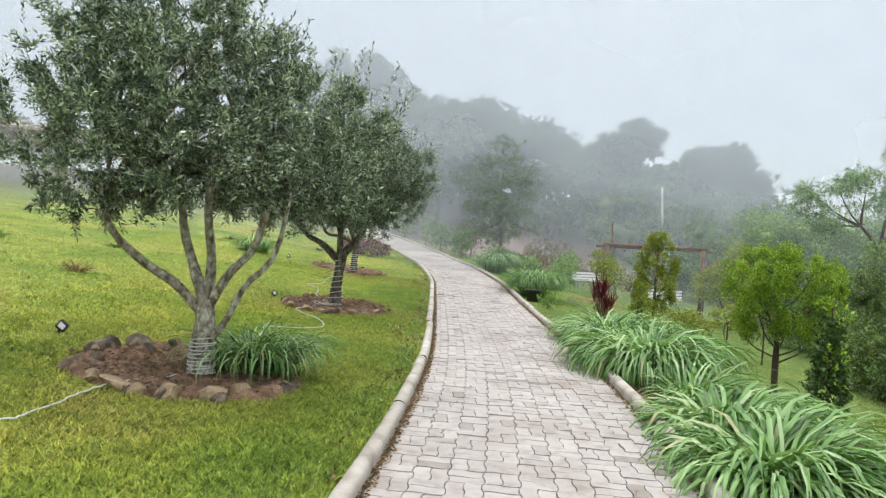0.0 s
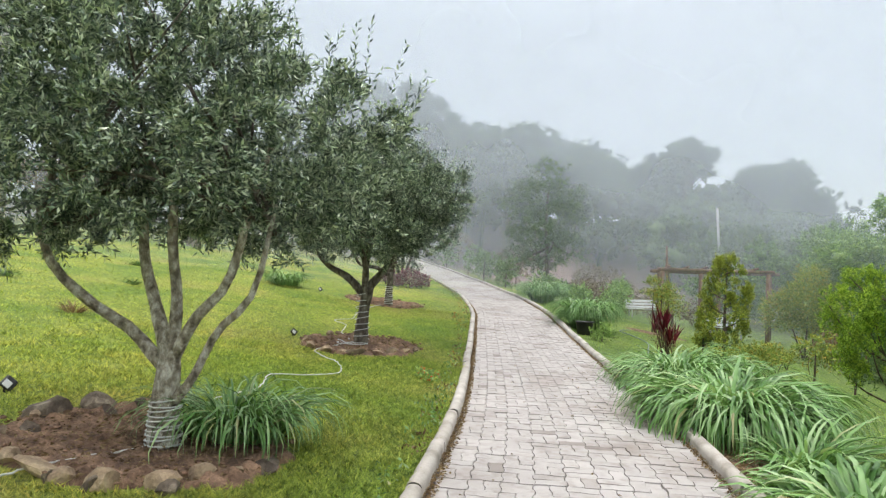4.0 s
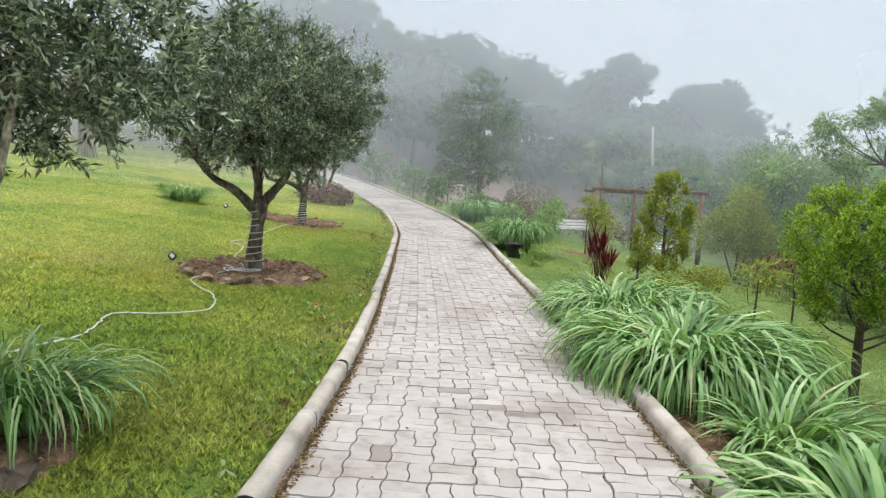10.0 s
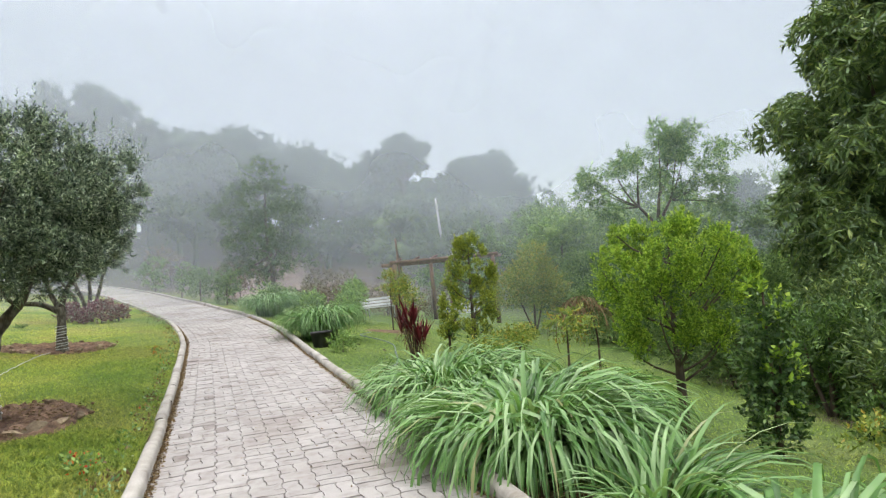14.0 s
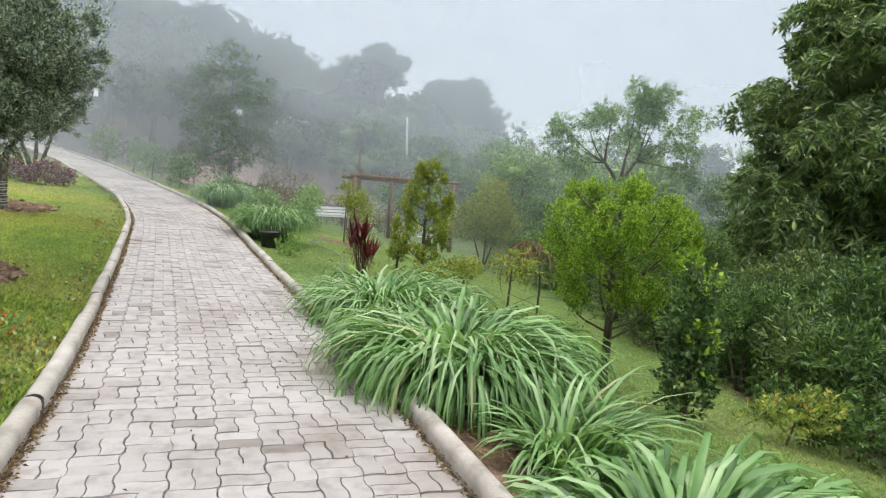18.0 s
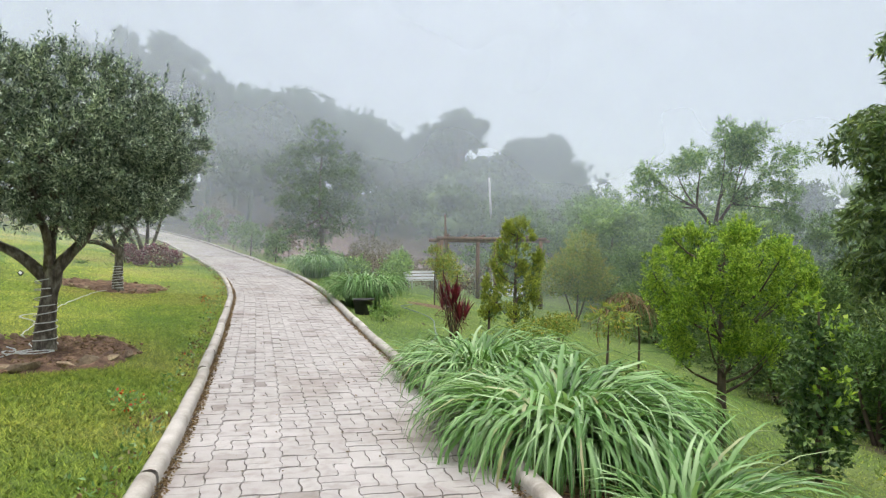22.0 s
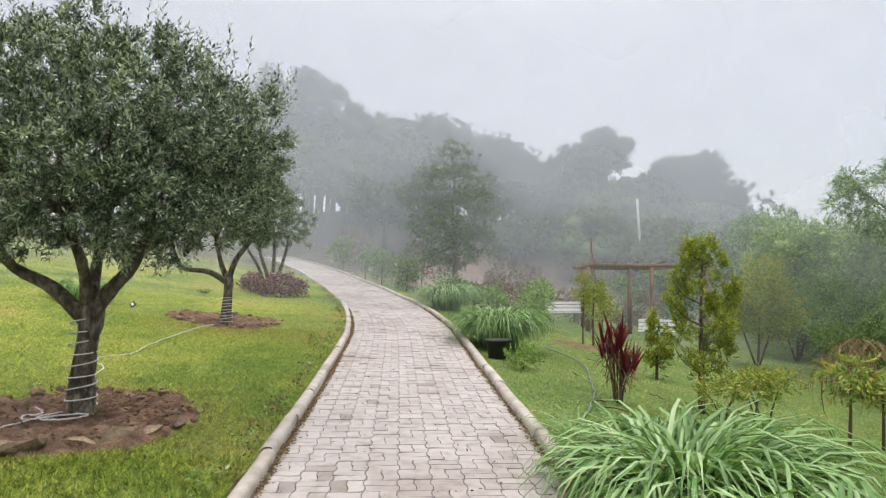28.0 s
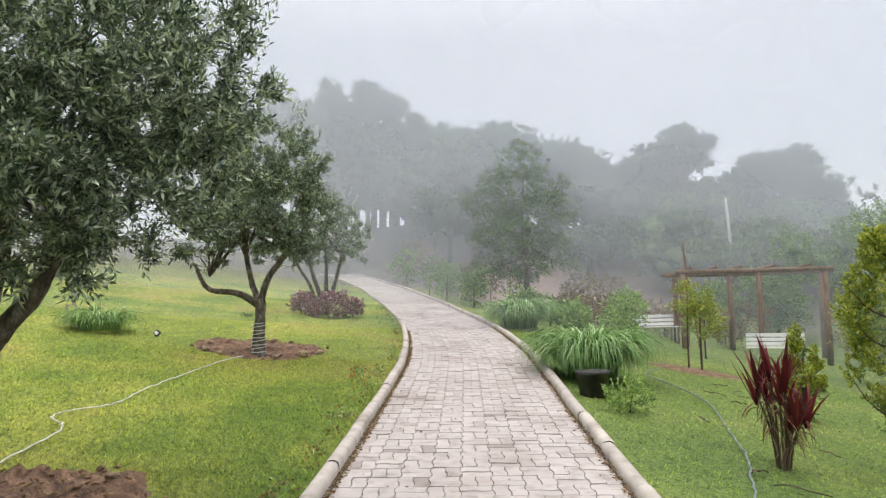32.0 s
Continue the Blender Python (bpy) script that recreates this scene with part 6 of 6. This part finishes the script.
def edge_plants(name, v0, v1, n, u0, u1, leaf, width, mat, seed, label, h, per=6):
    """Small herbs along the kerb, sown at random."""
    rg = np.random.default_rng(seed)
    v = rg.uniform(v0, v1, n)
    u = rg.uniform(u0, u1, n)
    x, y = side_of(u, v)
    base = np.stack([x, y, land(x, y)], 1)
    at = np.repeat(base, per, 0) + rg.normal(size=(n * per, 3)) * np.array([0.04, 0.04, 0.0]) + np.array([0, 0, 1.0]) * (rg.random(n * per) * h)[:, None]
    ob = part(name, leaves(at, rg.normal(size=(n * per, 3)) + np.array([0, 0, 0.5]), leaf * rg.uniform(0.6, 1.3, n * per), width * rg.uniform(0.7, 1.2, n * per), rg), mat)
    return tagged(ob, label, "weeds", "", "stuff")


edge_plants("kerb_weeds", 4.5, 30, 70, -1.34, -1.18, 0.045, 0.02, M_LEMON, 82, "low green weeds along the kerb", 0.16, 9)
edge_plants("kerb_flowers", 8.0, 30, 22, -1.4, -1.2, 0.022, 0.016, M_FLOWER, 83, "small orange-red flowers along the kerb", 0.2, 5)
edge_plants("dry_litter", 3.0, 30, 130, -1.36, -1.17, 0.04, 0.02, M_DRY, 84, "dead brown leaves in the grass by the kerb", 0.05, 6)


def litter(name, v0, v1, n, u0, u1, seed, label):
    rg = np.random.default_rng(seed)
    x, y = side_of(rg.uniform(u0, u1, n), rg.uniform(v0, v1, n))
    way = rg.normal(size=(n, 3)) * np.array([1, 1, 0.15])
    ob = part(name, leaves(np.stack([x, y, path_z(y) + 0.006 + rg.random(n) * 0.01], 1), way, 0.03 * rg.uniform(0.4, 1.3, n), 0.012 * rg.uniform(0.5, 1.5, n), rg), M_DRY)
    tagged(ob, label, "leaf litter", "", "stuff")


for j, (x, y) in enumerate(((-0.42, 9.2), (-0.52, 9.45), (-0.5, 17.4), (-0.45, 16.9))):
    fp = thing("flowering_plant", on(x, y), "small plant with orange-red flowers by the kerb", "flower", "red flowers along the kerb")
    rgf = np.random.default_rng(700 + j)
    part("foliage", leaves(rgf.normal(size=(40, 3)) * np.array([0.06, 0.06, 0]) + np.array([0, 0, 0.05]) + rgf.random((40, 1)) * np.array([0, 0, 0.1]), rgf.normal(size=(40, 3)) + np.array([0, 0, 0.5]), 0.05, 0.024, rgf), M_LIGHTTREE, fp)
    part("blossom", leaves(rgf.normal(size=(13, 3)) * np.array([0.05, 0.05, 0.03]) + np.array([0, 0, 0.12]), rgf.normal(size=(13, 3)), 0.035, 0.02, rgf), M_FLOWER, fp)
litter("leaf_litter", 2.5, 24, 7000, -1.035, -0.965, 85, "brown leaf crumbs along the kerb")
litter("leaf_litter", 2.5, 24, 4500, 0.965, 1.035, 86, "brown leaf crumbs along the kerb")
litter("leaf_litter", 3, 20, 160, -0.95, 0.95, 87, "scattered brown leaf crumbs on the pavers")
rgm = np.random.default_rng(88)
mx_, my_ = rgm.uniform(2.15, 3.1, 1800), rgm.uniform(4.2, 10.4, 1800)
mulch = part("dry_mulch", leaves(np.stack([mx_, my_, land(mx_, my_) + 0.01 + 0.05 * rgm.random(1800)], 1), rgm.normal(size=(1800, 3)) * np.array([1, 1, 0.5]), 0.15 * rgm.uniform(0.4, 1.3, 1800), 0.012, rgm), M_DRY)
tagged(mulch, "dead brown blades under the lemongrass", "mulch", "", "stuff")
ms = rgm.random(1400)
ma = rgm.random(1400) * 6.28
sx_, sy_ = -2.1 + np.sqrt(ms) * np.cos(ma) * 0.95, 5.9 + np.sqrt(ms) * np.sin(ma) * 0.85
chips = part("bark_chips", leaves(np.stack([sx_, sy_, land(sx_, sy_) + 0.05], 1), rgm.normal(size=(1400, 3)) * np.array([1, 1, 0.25]), 0.042 * rgm.uniform(0.4, 1.3, 1400), 0.014, rgm), M_DRY)
tagged(chips, "dry leaf and bark crumbs on the olive bed", "mulch", "", "stuff")
qs, qa = rgm.random(420), rgm.random(420) * 6.28
cx_, cy_ = -1.73 + np.sqrt(qs) * np.cos(qa) * 0.88, 11.97 + np.sqrt(qs) * np.sin(qa) * 1.05
chips = part("bark_chips", leaves(np.stack([cx_, cy_, land(cx_, cy_) + 0.055], 1), rgm.normal(size=(420, 3)) * np.array([1, 1, 0.25]), 0.06 * rgm.uniform(0.4, 1.3, 420), 0.022, rgm), M_DRY)
tagged(chips, "dry leaf and bark crumbs on the olive bed", "mulch", "", "stuff")


rgl = np.random.default_rng(96)
for j in range(12):
    x, y = rgl.uniform(3.0, 5.2), rgl.uniform(12.5, 19.5)
    a, ln = rgl.uniform(0, 6.28), rgl.uniform(0.15, 0.4)
    s_ = np.linspace(-0.5, 0.5, 7)
    lx_, ly_ = np.cos(a) * s_ * ln, np.sin(a) * s_ * ln + 0.05 * np.cos(3 * s_)
    lz_ = land(x + lx_, y + ly_) + 0.035 + 0.02 * rgl.random(7)
    wd = 0.02 * np.interp(s_, [-0.5, 0, 0.5], [0.3, 1, 0.1])
    LV = np.concatenate([np.stack([lx_ - np.sin(a) * wd, ly_ + np.cos(a) * wd, lz_], 1), np.stack([lx_, ly_, lz_ - 0.008], 1), np.stack([lx_ + np.sin(a) * wd, ly_ - np.cos(a) * wd, lz_], 1)])
    LF = [[k * 7 + i, k * 7 + i + 1, (k + 1) * 7 + i + 1, (k + 1) * 7 + i] for k in range(2) for i in range(6)]
    fl_ = part("fallen_leaf", (LV, LF), M_BROWNBARK)
    fl_.location = (x, y, 0)
    tagged(fl_, "long dead dark brown leaf lying on the lawn", "leaf", "dead leaves on the lower lawn")


# ---- lawn blades ----
RINGS = [(-2.1, 5.9, 1.0, 0.88), (-1.73, 11.97, 0.95, 1.15), (-2.5, 19.6, 1.1, 1.0)]


def lawn_blades(name, n, x0, x1, y0, y1, h, w, seed, label, lean_to=(1.0, 1.0), tuft=0.0):
    rg = np.random.default_rng(seed)
    x, y = x0 + (x1 - x0) * rg.random(n) ** (1 / lean_to[0]), y0 + (y1 - y0) * rg.random(n) ** lean_to[1]
    if tuft:
        home = rg.integers(0, n // 24, n)
        x, y = x[home] + rg.normal(size=n) * tuft, y[home] + rg.normal(size=n) * tuft
    keep = (np.abs(x - path_x(y)) > 1.15) & (rg.random(n) < (y - 0.6) / 2.4)
    keep &= ~((x - path_x(y) < 1.8) & (x > path_x(y)) & (y > 3.6) & (y < 11.8))
    for cx, cy, rx, ry in RINGS:
        keep &= ((x - cx) / rx) ** 2 + ((y - cy) / ry) ** 2 > 0.98
    x, y = x[keep], y[keep]
    n = len(x)
    a = rg.uniform(0, 2 * np.pi, n)
    hh, ww = h * rg.uniform(0.5, 1.4, n), w * rg.uniform(0.7, 1.3, n)
    z = land(x, y) - 0.005
    c, s = np.cos(a) * ww / 2, np.sin(a) * ww / 2
    lx, ly = rg.normal(size=n) * hh * 0.8, rg.normal(size=n) * hh * 0.8
    V = np.stack([np.stack([x - c, y - s, z], 1), np.stack([x + c, y + s, z], 1), np.stack([x + lx, y + ly, z + hh], 1)], 1)
    nrm = np.cross(V[:, 1] - V[:, 0], V[:, 2] - V[:, 0])
    back = nrm @ np.array([0.0, -0.8, 0.6]) < 0
    V[back] = V[back][:, [1, 0, 2]]
    ob = part(name, (V.reshape(-1, 3), np.arange(3 * n).reshape(n, 3)), M_GRASS, smooth=True)
    ob.data.normals_split_custom_set_from_vertices(np.repeat(unit(np.array([0.0, 0.0, 1.0]) + 0.4 * rg.normal(size=(n, 3))), 3, 0))
    tagged(ob, label, "grass", "", "stuff")


LW = "short mown lawn grass, green and yellowish"
lawn_blades("lawn_grass", 300000, -9.0, 0.3, 0.6, 19.0, 0.036, 0.008, 91, LW, (2.4, 1.9))
lawn_blades("lawn_grass", 150000, -5.5, 0.3, 0.9, 11.0, 0.042, 0.017, 96, LW, (1.8, 1.5), 0.05)
lawn_blades("lawn_grass", 110000, -14.0, 0.0, 0.6, 30.0, 0.03, 0.01, 92, LW, (1.6, 1.3))
lawn_blades("lawn_grass", 50000, -20.0, 0.0, 0.6, 42.0, 0.04, 0.02, 93, "lawn grass climbing the slope", (1.2, 1.1))
lawn_blades("lawn_grass", 110000, 2.0, 9.0, 2.0, 26.0, 0.028, 0.008, 94, "fresh green grass of the lower lawn", (0.75, 1.2))
lawn_blades("lawn_grass", 40000, 2.5, 13.0, 2.0, 34.0, 0.035, 0.016, 95, "fresh green grass of the lower lawn", (0.9, 1.1))


# ---- pavers ----
MOD = 0.2225


def paver_mesh(kind):
    """One interlocking paver; the joints zigzag. Kinds: the two lying and the two standing pieces of a square."""
    h = MOD / 2
    x0, x1, y0, y1 = {0: (0, MOD, 0, h), 1: (0, MOD, h, MOD), 2: (0, h, 0, MOD), 3: (h, MOD, 0, MOD)}[kind]
    q = MOD / 8
    o = []
    o += [(x, y0) for x in np.arange(x0, x1 - 1e-6, q)]
    o += [(x1, y) for y in np.arange(y0, y1 - 1e-6, q)]
    o += [(x, y1) for x in np.arange(x1, x0 + 1e-6, -q)]
    o += [(x0, y) for y in np.arange(y1, y0 + 1e-6, -q)]
    cx, cy = (x0 + x1) / 2, (y0 + y1) / 2
    A = 0.0095

    def tooth(w):
        return A * max(-1.0, min(1.0, 1.7 * math.sin(2 * math.pi * w / MOD)))

    V, n = [], len(o)
    for grow, z in ((0.0038, 0.0), (0.0014, -0.018)):
        for x, y in o:
            sx, sy = (x1 - x0 - 2 * grow) / (x1 - x0), (y1 - y0 - 2 * grow) / (y1 - y0)
            wx, wy = 0.85 * tooth(y), 0.6 * tooth(x)
            V.append(((x - cx) * sx + wx, (y - cy) * sy + wy, z))
    F = [list(range(n))] + [[n + i, n + (i + 1) % n, (i + 1) % n, i] for i in range(n)]
    return np.array(V), F, (cx, cy)


KINDS = [paver_mesh(i) for i in range(4)]
P_MESH = [mesh_of("paver", v, f, M_PAVER) for v, f, c in KINDS]
rgp = np.random.default_rng(99)
far_V, far_F, far_n, single = [], [], 0, 0
rows = int((56 + 4) / MOD)
for r in range(rows):
    v0 = -4 + r * MOD
    for c in range(9):
        u0 = -1.001 + c * MOD
        for kind in ((0, 1) if (r + c) % 2 == 0 else (2, 3)):
            V, F, (cx, cy) = KINDS[kind]
            x, y = side_of(u0 + cx, v0 + cy)
            z = float(path_z(v0 + cy)) + rgp.normal() * 0.0022
            turn = -math.atan(float(path_x(v0 + 0.2) - path_x(v0 - 0.2)) / 0.4) + rgp.normal() * 0.008
            slope = float(path_z(v0 + 0.2) - path_z(v0 - 0.2)) / 0.4
            rot = Euler((math.atan(slope) + rgp.normal() * 0.012, rgp.normal() * 0.012, turn))
            if 4.8 < v0 < 8.3:
                ob = new("paver", P_MESH[kind])
                ob.parent = path
                ob.location, ob.rotation_euler = (float(x) + rgp.normal() * 0.0012, float(y) + rgp.normal() * 0.0012, z), rot
                single += 1
            else:
                W = V @ np.array(rot.to_matrix()).T + np.array([float(x), float(y), z])
                far_V.append(W)
                far_F.extend([[i + far_n for i in f] for f in F])
                far_n += len(W)
rest = part("pavers", (np.concatenate(far_V), far_F), M_PAVER, path)
tagged(rest, "pale interlocking concrete pavers", "", "", "stuff")
